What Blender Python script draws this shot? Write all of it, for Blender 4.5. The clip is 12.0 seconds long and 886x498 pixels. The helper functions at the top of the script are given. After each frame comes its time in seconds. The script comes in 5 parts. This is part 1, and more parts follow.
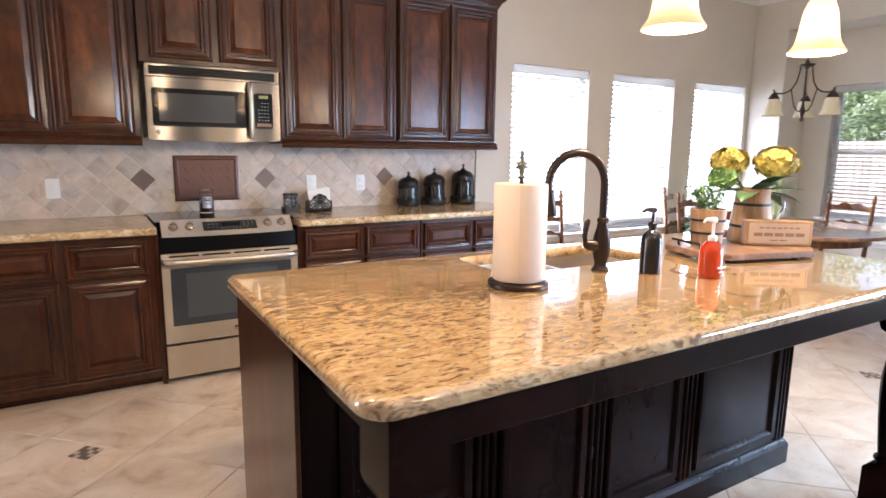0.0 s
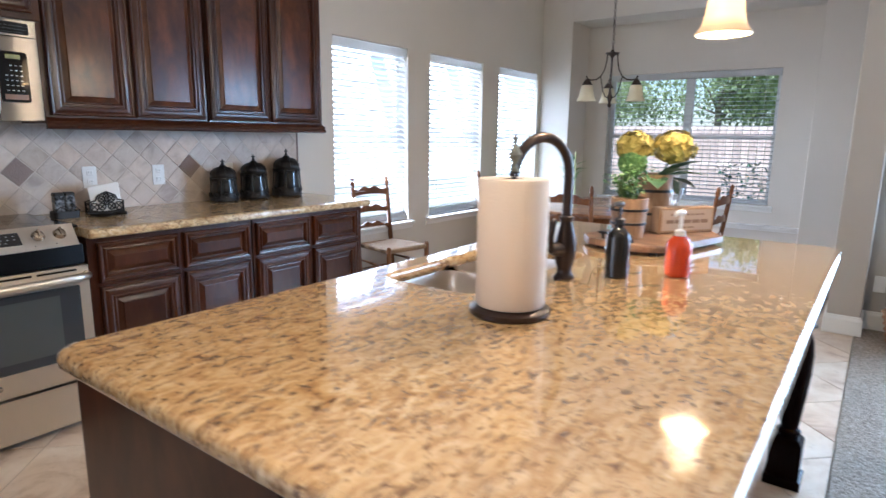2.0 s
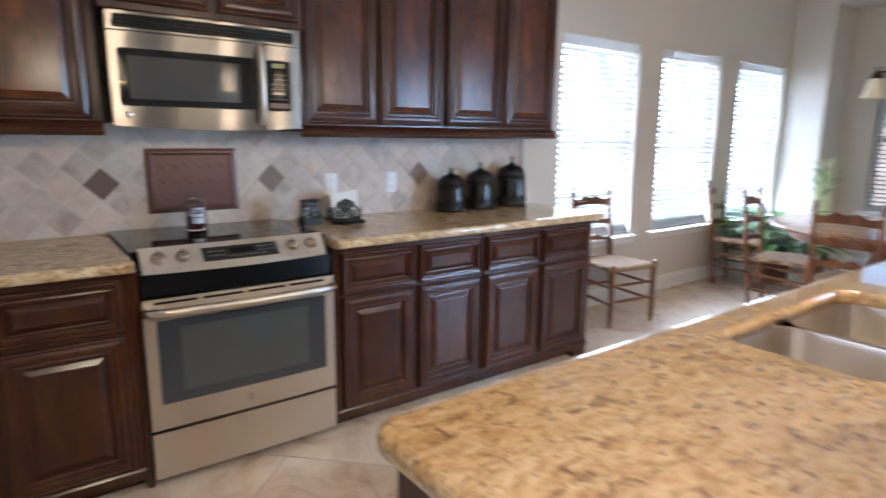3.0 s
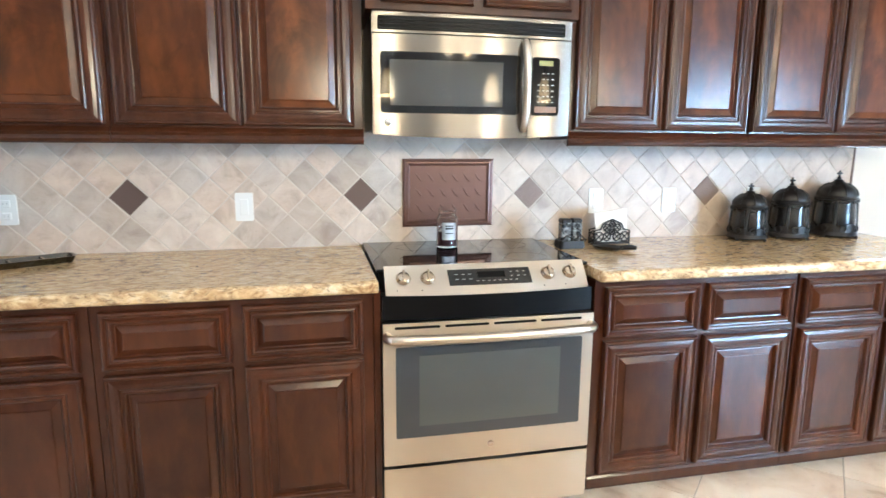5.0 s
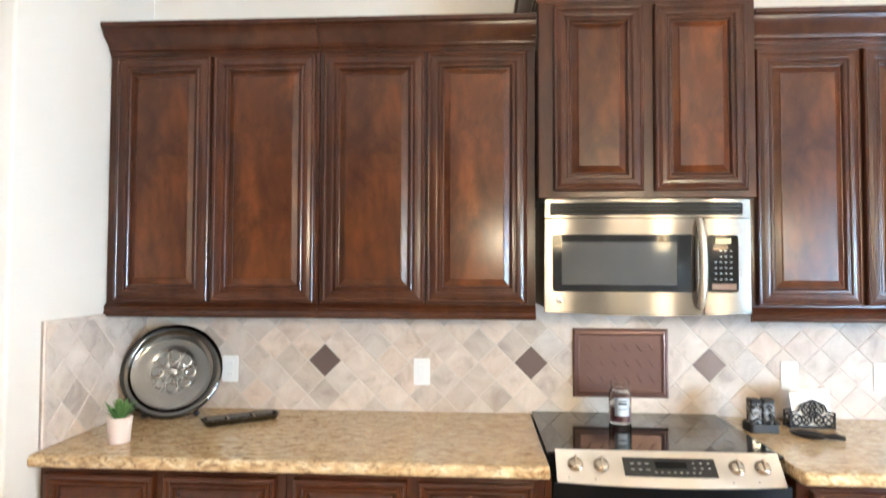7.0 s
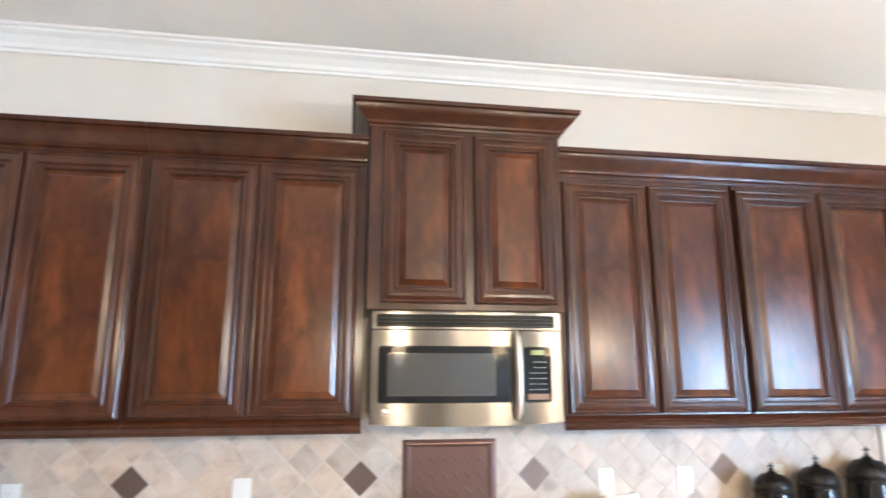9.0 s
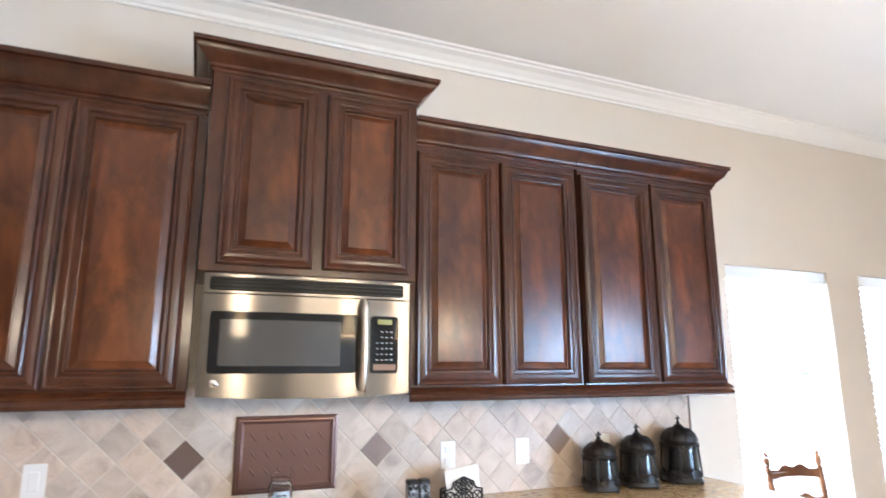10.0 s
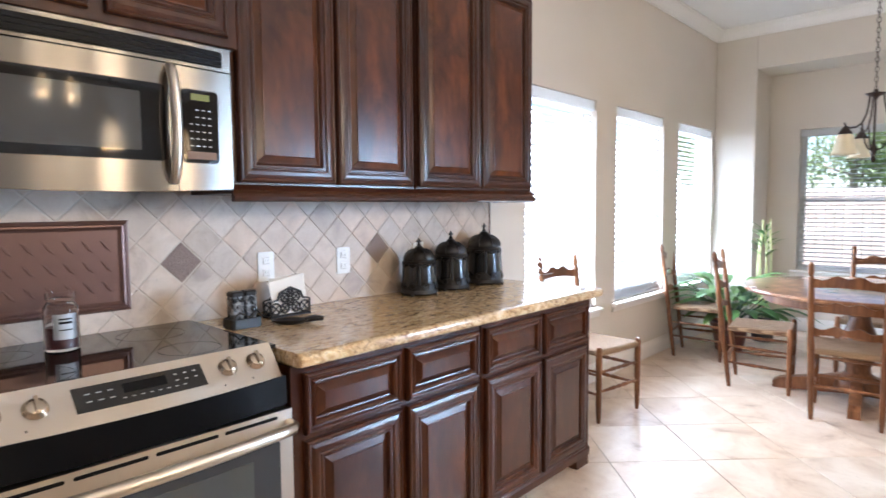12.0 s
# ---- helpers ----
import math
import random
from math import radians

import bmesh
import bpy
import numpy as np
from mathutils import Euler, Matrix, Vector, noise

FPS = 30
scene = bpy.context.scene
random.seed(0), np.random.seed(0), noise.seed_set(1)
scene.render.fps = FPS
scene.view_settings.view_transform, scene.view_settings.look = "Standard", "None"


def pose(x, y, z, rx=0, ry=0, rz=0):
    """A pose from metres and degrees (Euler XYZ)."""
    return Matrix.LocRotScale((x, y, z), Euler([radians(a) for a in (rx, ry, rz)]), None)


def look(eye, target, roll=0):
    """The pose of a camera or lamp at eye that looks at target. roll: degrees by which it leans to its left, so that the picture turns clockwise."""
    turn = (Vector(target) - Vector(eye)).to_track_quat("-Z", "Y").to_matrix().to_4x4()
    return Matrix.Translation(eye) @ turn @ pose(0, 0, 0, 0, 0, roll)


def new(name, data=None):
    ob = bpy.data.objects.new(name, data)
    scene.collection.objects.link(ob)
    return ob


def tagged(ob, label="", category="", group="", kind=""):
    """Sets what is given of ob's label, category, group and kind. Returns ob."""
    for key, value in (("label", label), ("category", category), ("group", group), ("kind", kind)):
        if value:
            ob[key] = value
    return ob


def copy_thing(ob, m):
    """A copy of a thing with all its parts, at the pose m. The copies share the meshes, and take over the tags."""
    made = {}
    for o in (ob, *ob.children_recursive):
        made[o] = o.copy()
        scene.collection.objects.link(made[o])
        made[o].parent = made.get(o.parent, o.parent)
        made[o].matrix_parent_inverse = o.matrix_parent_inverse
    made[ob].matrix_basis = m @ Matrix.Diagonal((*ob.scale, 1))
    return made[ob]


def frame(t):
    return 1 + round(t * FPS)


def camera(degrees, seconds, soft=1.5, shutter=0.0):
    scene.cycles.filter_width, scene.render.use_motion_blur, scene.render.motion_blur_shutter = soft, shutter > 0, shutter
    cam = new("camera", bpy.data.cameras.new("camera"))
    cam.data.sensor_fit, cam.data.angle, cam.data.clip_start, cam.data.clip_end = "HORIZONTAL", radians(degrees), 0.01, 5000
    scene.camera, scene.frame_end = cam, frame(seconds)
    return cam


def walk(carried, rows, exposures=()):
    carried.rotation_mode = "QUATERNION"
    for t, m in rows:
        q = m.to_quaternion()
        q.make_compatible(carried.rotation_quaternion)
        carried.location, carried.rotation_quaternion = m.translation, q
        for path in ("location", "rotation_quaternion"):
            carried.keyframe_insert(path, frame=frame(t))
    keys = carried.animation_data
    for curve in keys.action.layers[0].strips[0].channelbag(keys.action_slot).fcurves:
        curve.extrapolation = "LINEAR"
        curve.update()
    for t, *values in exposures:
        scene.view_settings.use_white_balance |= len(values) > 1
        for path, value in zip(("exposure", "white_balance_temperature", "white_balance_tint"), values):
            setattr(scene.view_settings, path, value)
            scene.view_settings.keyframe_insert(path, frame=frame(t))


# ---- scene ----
cam = camera(73.9, 12.0, 1.5, 0.5)
PATH = [
    (0, (0.225, 0.345, 1.333), (1.241, 2.035, 1.0), 0.7),
    (0.5, (0.097, 0.496, 1.303), (1.297, 2.057, 0.952), 0.7),
    (0.7, (0.063, 0.547, 1.294), (1.381, 2.009, 0.943), 0.6),
    (1, (0.054, 0.604, 1.305), (1.514, 1.924, 0.946), 0.8),
    (1.5, (0.117, 0.799, 1.309), (1.683, 1.985, 0.935), 0.8),
    (2, (0.174, 1.064, 1.328), (1.754, 2.23, 0.951), 0.8),
    (2.5, (0.172, 1.337, 1.319), (1.651, 2.631, 0.949), 0.7),
    (3, (0.184, 1.556, 1.35), (1.355, 3.133, 0.971), 0.7),
    (3.5, (0.28, 1.798, 1.354), (1.136, 3.565, 0.971), 0.6),
    (3.7, (0.314, 1.88, 1.326), (1.068, 3.697, 0.964), 0.3),
    (5.3, (0.325, 1.973, 1.34), (0.673, 3.91, 0.985), 0.3),
    (5.5, (0.303, 1.968, 1.353), (0.583, 3.916, 0.994), 0.2),
    (6, (0.282, 1.951, 1.41), (0.319, 3.921, 1.068), 0.4),
    (6.5, (0.281, 1.925, 1.504), (0.186, 3.914, 1.323), 0.3),
    (7, (0.286, 1.907, 1.532), (0.169, 3.903, 1.599), 0.2),
    (7.2, (0.3, 1.903, 1.547), (0.177, 3.895, 1.685), 0.2),
    (8.8, (0.437, 1.861, 1.568), (0.624, 3.811, 1.973), 0.0),
    (9, (0.465, 1.861, 1.568), (0.763, 3.797, 1.973), -0.0),
    (9.5, (0.516, 1.885, 1.536), (1.085, 3.759, 1.942), -0.1),
    (10, (0.534, 1.956, 1.477), (1.282, 3.77, 1.864), -0.0),
    (10.5, (0.438, 2.064, 1.386), (1.37, 3.808, 1.686), 0.1),
    (11, (0.366, 2.195, 1.309), (1.527, 3.818, 1.442), -0.1),
    (11.5, (0.378, 2.362, 1.313), (1.708, 3.854, 1.231), 0.1),
    (12, (0.384, 2.419, 1.313), (1.848, 3.774, 1.17), -0.4),
]
walk(cam, [(t, look(eye, target, roll)) for t, eye, target, roll in PATH], [(0, 0.93, 5800, 19), (1.5, 0.6, 5400, 15), (2.5, 0.36, 5150, 12), (3.7, 0.98, 5500, 15), (5.3, 1.85, 5250, 5), (7.2, 1.92, 5600, 8), (9.5, 1.72, 5400, 12), (12, 1.05, 5550, 15)])

# ---- light ----
world = bpy.data.worlds.new("world")
scene.world = world
world.use_nodes = True
wn = world.node_tree
sky = wn.nodes.new("ShaderNodeTexSky")
sky.sky_type = "NISHITA"
sky.sun_disc = False
sky.sun_elevation = radians(55)
sky.sun_rotation = radians(262)
wn.links.new(sky.outputs[0], wn.nodes["Background"].inputs[0])
wn.nodes["Background"].inputs[1].default_value = 0.15
sun_data = bpy.data.lights.new("sun", "SUN")
sun_data.energy, sun_data.angle, sun_data.color = 5.0, radians(0.5), (1, 0.95, 0.87)
sun = new("sun", sun_data)
sun.matrix_world = look((-9, -4, 22), (6, -2, 0))


def area_lamp(name, x, y, z, tx, ty, tz, w, h, power, color):
    d = bpy.data.lights.new(name, "AREA")
    d.shape, d.size, d.size_y, d.energy, d.color = "RECTANGLE", w, h, power, color
    ob = new(name, d)
    ob.matrix_world = look((x, y, z), (tx, ty, tz))
    return ob


DAY = (0.86, 0.94, 1.0)
for wx in (3.88, 5.095, 6.325):
    area_lamp("window_daylight", wx, 4.80, 1.31, wx, 0, 3.0, 1.0, 1.65, 52, DAY)
area_lamp("window_daylight", 5.52, -0.60, 1.345, 0, -0.60, 3.4, 2.9, 1.5, 262, (0.62, 0.83, 1.0))
# added fill lamp behind an unseen hall opening, brightens the left floor
area_lamp("window_daylight", -3.30, 3.95, 1.25, 0.0, 2.9, 0.0, 1.0, 2.0, 38, (0.97, 0.97, 1.0))

# ---- materials ----


def mat(name, color, rough=0.5, metal=0.0, coat=0.0, spec=0.5):
    m = bpy.data.materials.new(name)
    m.use_nodes = True
    b = m.node_tree.nodes["Principled BSDF"]
    b.inputs["Base Color"].default_value = (*color, 1)
    b.inputs["Roughness"].default_value = rough
    b.inputs["Metallic"].default_value = metal
    b.inputs["Coat Weight"].default_value = coat
    b.inputs["Coat Roughness"].default_value = 0.12
    b.inputs["Specular IOR Level"].default_value = spec
    return m


def nd(m, kind, **values):
    n = m.node_tree.nodes.new(kind)
    for k, v in values.items():
        n.inputs[k.replace("_", " ")].default_value = v
    return n


def ln(m, a, b):
    m.node_tree.links.new(a, b)


def coords(m, scale=(1, 1, 1), rot=(0, 0, 0), source="Object"):
    t = m.node_tree.nodes.new("ShaderNodeTexCoord")
    p = m.node_tree.nodes.new("ShaderNodeMapping")
    p.inputs["Scale"].default_value = scale
    p.inputs["Rotation"].default_value = rot
    ln(m, t.outputs[source], p.inputs[0])
    return p.outputs[0]


def ramp(m, fac, stops):
    r = m.node_tree.nodes.new("ShaderNodeValToRGB")
    e = r.color_ramp.elements
    while len(e) < len(stops):
        e.new(0.5)
    for el, (p, c) in zip(e, stops):
        el.position, el.color = p, (*c, 1)
    ln(m, fac, r.inputs[0])
    return r.outputs[0]


def mix(m, fac, a, b, kind="MIX"):
    n = m.node_tree.nodes.new("ShaderNodeMix")
    n.data_type, n.blend_type = "RGBA", kind
    for i, v in ((0, fac), (6, a), (7, b)):
        if isinstance(v, (int, float)):
            n.inputs[i].default_value = v
        elif isinstance(v, tuple):
            n.inputs[i].default_value = (*v, 1)
        else:
            ln(m, v, n.inputs[i])
    return n.outputs[2]


def bsdf(m):
    return m.node_tree.nodes["Principled BSDF"]


def bump(m, height, strength, dist=0.002):
    n = nd(m, "ShaderNodeBump", Strength=strength, Distance=dist)
    ln(m, height, n.inputs["Height"])
    ln(m, n.outputs[0], bsdf(m).inputs["Normal"])


def noise_tex(m, vec, scale, detail=4.0, rough=0.55, distort=0.0):
    n = nd(m, "ShaderNodeTexNoise", Scale=scale, Detail=detail, Roughness=rough, Distortion=distort)
    ln(m, vec, n.inputs["Vector"])
    return n.outputs["Fac"]


def wood(name, dark, mid, light, rough=0.3, coat=0.5, grain=(9, 9, 1.1), patch=0.6, figure=0.0):
    m = mat(name, mid, rough, 0, coat)
    v = coords(m, grain)
    n1 = noise_tex(m, v, 3.0, 6, 0.6, 0.25)
    big = noise_tex(m, coords(m, (2.2, 2.2, 1.1)), 1.6, 3)
    c = ramp(m, n1, [(0.25, dark), (0.55, mid), (0.8, light)])
    c2 = mix(m, ramp(m, big, [(0.35, (0, 0, 0)), (0.75, (1, 1, 1))]), c, mix(m, 0.35, c, light), "MIX")
    spot = noise_tex(m, coords(m, (6, 6, 2.2)), 1.5, 3, 0.5, 0.3)
    c2 = mix(m, ramp(m, spot, [(0.50, (0, 0, 0)), (0.80, (patch,) * 3)]), c2, tuple(x * 2.1 for x in light))
    if figure:
        # cloudy figure of the stained wood: dark pools and bright flames
        fig = noise_tex(m, coords(m, (1, 1, 0.62)), 6.0, 6, 0.66, 0.55)
        c2 = mix(m, ramp(m, fig, [(0.34, (figure,) * 3), (0.50, (0, 0, 0))]), c2, tuple(x * 0.55 for x in dark))
        c2 = mix(m, ramp(m, fig, [(0.54, (0, 0, 0)), (0.70, (figure,) * 3)]), c2, tuple(x * 1.35 for x in light))
    info = m.node_tree.nodes.new("ShaderNodeObjectInfo")
    hsv = m.node_tree.nodes.new("ShaderNodeHueSaturation")
    r = nd(m, "ShaderNodeMapRange", To_Min=0.82, To_Max=1.15)
    ln(m, info.outputs["Random"], r.inputs[0])
    ln(m, r.outputs[0], hsv.inputs["Value"])
    ln(m, c2, hsv.inputs["Color"])
    ln(m, hsv.outputs[0], bsdf(m).inputs["Base Color"])
    rr = ramp(m, big, [(0.2, (rough * 0.92,) * 3), (0.85, (rough * 1.1,) * 3)])
    ln(m, rr, bsdf(m).inputs["Roughness"])
    bsdf(m).inputs["Specular IOR Level"].default_value = 0.2
    bsdf(m).inputs["Coat Roughness"].default_value = 0.14
    return m


CHERRY = wood("cherry_wood", (0.024, 0.0062, 0.0025), (0.044, 0.0120, 0.0041), (0.072, 0.0215, 0.0066), 0.32, 0.6, (6, 6, 1.6), 0.28, 0.4)
# bolder figure for the fields; the lighter orange also paints in reflected light
CHERRY_P = wood("cherry_panel_wood_lit", (0.030, 0.0072, 0.0021), (0.062, 0.0162, 0.0042), (0.110, 0.0330, 0.0080), 0.32, 0.6, (4, 4, 1.3), 0.5, 0.6)
for m_ in (CHERRY, CHERRY_P):
    bsdf(m_).inputs["Coat Roughness"].default_value = 0.19
    bsdf(m_).inputs["Specular IOR Level"].default_value = 0.12
ESPRESSO = wood("espresso_wood", (0.0040, 0.0014, 0.0012), (0.0062, 0.0021, 0.0018), (0.010, 0.0036, 0.0030), 0.26, 0.0)
bsdf(ESPRESSO).inputs["Specular IOR Level"].default_value = 0.06
OAK = wood("oak_wood", (0.08, 0.030, 0.012), (0.15, 0.060, 0.025), (0.24, 0.11, 0.048), 0.3, 0.2, (30, 30, 2.5))
OAK_T = wood("table_oak", (0.13, 0.055, 0.026), (0.22, 0.10, 0.05), (0.32, 0.17, 0.09), 0.28, 0.8, (3, 30, 30))
PINE = wood("pale_wood", (0.22, 0.125, 0.07), (0.32, 0.20, 0.12), (0.40, 0.27, 0.17), 0.55, 0.0, (30, 30, 4))


def plaster(name, color, rough=0.85, strength=0.12):
    m = mat(name, color, rough)
    v = coords(m)
    big = noise_tex(m, v, 0.7, 3)
    ln(m, ramp(m, big, [(0.3, tuple(c * 0.95 for c in color)), (0.7, tuple(min(1, c * 1.03) for c in color))]), bsdf(m).inputs["Base Color"])
    bump(m, noise_tex(m, v, 120, 3), strength, 0.002)
    return m


WALL = plaster("wall_paint", (0.66, 0.605, 0.535))
CEIL = plaster("ceiling_paint", (0.80, 0.79, 0.77), 0.9, 0.25)
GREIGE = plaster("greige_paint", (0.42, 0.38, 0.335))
# for unseen closing walls, kept dark so less light bounces onto the cabinets
DIM_TAUPE = plaster("dim_taupe_paint", (0.25, 0.225, 0.195))
TRIM = mat("trim_paint", (0.80, 0.78, 0.75), 0.35)



def granite(name, coat, coat_ior, rough, turn, tone, fleck):
    """Golden granite with long brown flecks that lie one way."""
    m = mat(name, (0.5, 0.35, 0.2), rough, 0, coat, 0.45)
    bsdf(m).inputs["Coat Roughness"].default_value = 0.02
    bsdf(m).inputs["Coat IOR"].default_value = coat_ior
    gv = coords(m, (1, 1, 1), (0, 0, radians(turn)))
    gs = coords(m, (1, 2.3, 1.6), (0, 0, radians(turn)))
    big = noise_tex(m, gv, 3.2, 4, 0.6, 0.8)
    mid = noise_tex(m, gs, 23, 6, 0.62, 0.9)
    fine = noise_tex(m, gs, 75, 4, 0.6, 0.6)
    dark = noise_tex(m, gs, 25, 4, 0.58, 1.5)
    tint = [tuple(a * b for a, b in zip(c, tone)) for c in ((0.20, 0.10, 0.042), (0.40, 0.24, 0.105), (0.55, 0.375, 0.19), (0.68, 0.53, 0.34), (0.54, 0.375, 0.21))]
    c = ramp(m, mid, [(0.30, tint[0]), (0.42, tint[1]), (0.53, tint[2]), (0.68, tint[3])])
    c = mix(m, ramp(m, big, [(0.35, (0, 0, 0)), (0.65, (0.45, 0.45, 0.45))]), c, tint[4])
    c = mix(m, ramp(m, dark, [(0.53, (0, 0, 0)), (0.65, (fleck,) * 3)]), c, (0.115, 0.058, 0.030))
    c = mix(m, ramp(m, fine, [(0.60, (0, 0, 0)), (0.68, (0.6, 0.6, 0.6))]), c, (0.14, 0.09, 0.06))
    ln(m, c, bsdf(m).inputs["Base Color"])
    return m


GRANITE = granite("granite", 1.0, 1.8, 0.08, -28, (0.92, 0.885, 0.82), 0.85)
GRANITE_W = granite("counter_granite", 0.22, 1.5, 0.16, -8, (1.06, 1.10, 1.14), 0.65)


def tile_mat(name, stops, rough, bumpy=0.25, spread=0.18, stain=5.0):
    m = mat(name, stops[1][1], rough)
    v = m.node_tree.nodes.new("ShaderNodeTexCoord").outputs["Object"]
    info = m.node_tree.nodes.new("ShaderNodeObjectInfo")
    off = m.node_tree.nodes.new("ShaderNodeVectorMath")
    off.operation = "ADD"
    comb = m.node_tree.nodes.new("ShaderNodeCombineXYZ")
    mul = m.node_tree.nodes.new("ShaderNodeMath")
    mul.operation = "MULTIPLY"
    mul.inputs[1].default_value = 37.0
    ln(m, info.outputs["Random"], mul.inputs[0])
    for i in range(3):
        ln(m, mul.outputs[0], comb.inputs[i])
    ln(m, v, off.inputs[0])
    ln(m, comb.outputs[0], off.inputs[1])
    big = noise_tex(m, off.outputs[0], stain, 5, 0.6, 0.7)
    fine = noise_tex(m, off.outputs[0], stain * 9, 4, 0.6)
    c = ramp(m, big, stops)
    tint = ramp(m, info.outputs["Random"], [(0.0, (0.78, 0.74, 0.70)), (0.25, (1.0, 0.96, 0.92)), (0.5, (0.92, 0.92, 0.92)), (0.75, (1.05, 0.95, 0.86)), (1.0, (1.08, 1.05, 1.02))])
    c = mix(m, spread * 4, c, mix(m, 1.0, c, tint, "MULTIPLY"))
    c = mix(m, ramp(m, fine, [(0.6, (0, 0, 0)), (0.75, (0.35, 0.35, 0.35))]), c, tuple(x * 0.8 for x in stops[0][1]))
    ln(m, c, bsdf(m).inputs["Base Color"])
    bump(m, fine, bumpy, 0.001)
    return m


SPLASH = tile_mat("tumbled_travertine", [(0.28, (0.38, 0.308, 0.255)), (0.45, (0.525, 0.44, 0.372)), (0.7, (0.63, 0.553, 0.482))], 0.45, 0.35, 0.25, 9)
FLOOR_T = tile_mat("floor_travertine", [(0.30, (0.42, 0.285, 0.19)), (0.42, (0.61, 0.465, 0.34)), (0.56, (0.70, 0.575, 0.45)), (0.7, (0.76, 0.65, 0.53))], 0.3, 0.08, 0.10, 3.6)
GROUT = plaster("grout", (0.56, 0.48, 0.40), 0.9, 0.4)
FLOOR_G = plaster("floor_grout", (0.43, 0.35, 0.27), 0.9, 0.4)
BRONZE_T = mat("bronze_tile", (0.13, 0.085, 0.07), 0.42, 0.35)
PLAQUE = mat("plaque_bronze", (0.17, 0.09, 0.07), 0.3, 0.45)

STEEL_R = mat("satin_steel", (0.64, 0.575, 0.50), 0.33, 1.0)
STEEL = mat("brushed_steel", (0.25, 0.225, 0.198), 0.26, 1.0)
bsdf(STEEL).inputs["Anisotropic"].default_value = 0.92
bsdf(STEEL).inputs["Anisotropic Rotation"].default_value = 0.25
brush = STEEL.node_tree.nodes.new("ShaderNodeTangent")
brush.axis = "Z"
ln(STEEL, brush.outputs[0], bsdf(STEEL).inputs["Tangent"])
brush = STEEL_R.node_tree.nodes.new("ShaderNodeTangent")
brush.axis = "Z"
ln(STEEL_R, brush.outputs[0], bsdf(STEEL_R).inputs["Tangent"])
bsdf(STEEL_R).inputs["Anisotropic"].default_value = 0.75
bsdf(STEEL_R).inputs["Anisotropic Rotation"].default_value = 0.25
sv = coords(STEEL, (0.6, 0.6, 300))
ln(STEEL, ramp(STEEL, noise_tex(STEEL, sv, 4, 3), [(0.3, (0.215,) * 3), (0.7, (0.24,) * 3)]), bsdf(STEEL).inputs["Roughness"])
CHROME = mat("polished_steel", (0.72, 0.70, 0.67), 0.12, 1.0)
SINK = mat("sink_steel", (0.62, 0.56, 0.50), 0.28, 0.95)
BLACK = mat("black_enamel", (0.005, 0.005, 0.0055), 0.28, 0, 0, 0.14)
GLASS_B = mat("black_glass", (0.007, 0.006, 0.006), 0.04, 0, 0, 0.65)
OVEN_G = mat("oven_window_glass", (0.045, 0.048, 0.052), 0.08, 0, 0, 0.6)
SCREEN = mat("microwave_screen", (0.058, 0.053, 0.047), 0.05, 0, 0, 0.9)
ORB = mat("oil_rubbed_bronze", (0.045, 0.03, 0.025), 0.3, 0.7)
IRON = mat("dark_iron", (0.02, 0.018, 0.018), 0.42, 0.4)
CERAMIC_B = mat("black_ceramic", (0.012, 0.011, 0.011), 0.2)
WHITE_P = mat("white_plastic", (0.78, 0.77, 0.75), 0.35)
SLOT = mat("outlet_slot", (0.42, 0.41, 0.40), 0.6)
GREY_P = mat("grey_plastic", (0.2, 0.21, 0.22), 0.5)
PRINT_W = mat("white_print", (0.34, 0.34, 0.33), 0.5)
LCD = mat("display_green", (0.13, 0.14, 0.03), 0.2)

# ---- mesh helpers ----


def part(name, bm, material, parent=None, label="", smooth=False):
    me = bpy.data.meshes.new(name)
    bmesh.ops.recalc_face_normals(bm, faces=bm.faces[:])
    bm.to_mesh(me)
    bm.free()
    me.materials.append(material)
    if smooth:
        me.shade_smooth()
        me.set_sharp_from_angle(angle=radians(38))
    ob = new(name, me)
    if parent is not None:
        ob.parent = parent
    if label:
        ob["label"] = label
    return ob


def thing(name, label, category, x=0, y=0, z=0, rz=0, group="", kind=""):
    ob = new(name)
    ob.matrix_basis = pose(x, y, z, 0, 0, rz)
    ob.empty_display_size = 0.1
    return tagged(ob, label, category, group, kind)


def add_box(bm, x0, x1, y0, y1, z0, z1, bev=0.0, seg=1):
    r = bmesh.ops.create_cube(bm, size=1)
    vs = r["verts"]
    for v in vs:
        v.co = Vector((x0 + (v.co.x + 0.5) * (x1 - x0), y0 + (v.co.y + 0.5) * (y1 - y0), z0 + (v.co.z + 0.5) * (z1 - z0)))
    if bev > 0:
        es = list({e for v in vs for e in v.link_edges})
        bmesh.ops.bevel(bm, geom=es, offset=bev, segments=seg, affect="EDGES", profile=0.5)
    return bm


def boxm(*a, **k):
    return add_box(bmesh.new(), *a, **k)


def rings(bm, loops, cap0=True, cap1=True, closed=True):
    """Skin a list of equal-length loops of points."""
    rows = [[bm.verts.new(p) for p in lp] for lp in loops]
    n = len(rows[0])
    for a, b in zip(rows, rows[1:]):
        for i in range(n if closed else n - 1):
            j = (i + 1) % n
            bm.faces.new((a[i], a[j], b[j], b[i]))
    if cap0 and n > 2:
        bm.faces.new(rows[0][::-1])
    if cap1 and n > 2:
        bm.faces.new(rows[-1])
    return rows


def lathe(prof, n=24, bm=None, m=None, caps=True):
    bm = bm or bmesh.new()
    m = m or Matrix()
    loops = [[m @ Vector((r * math.cos(2 * math.pi * i / n), r * math.sin(2 * math.pi * i / n), z)) for i in range(n)] for r, z in prof]
    rings(bm, loops, caps, caps)
    return bm


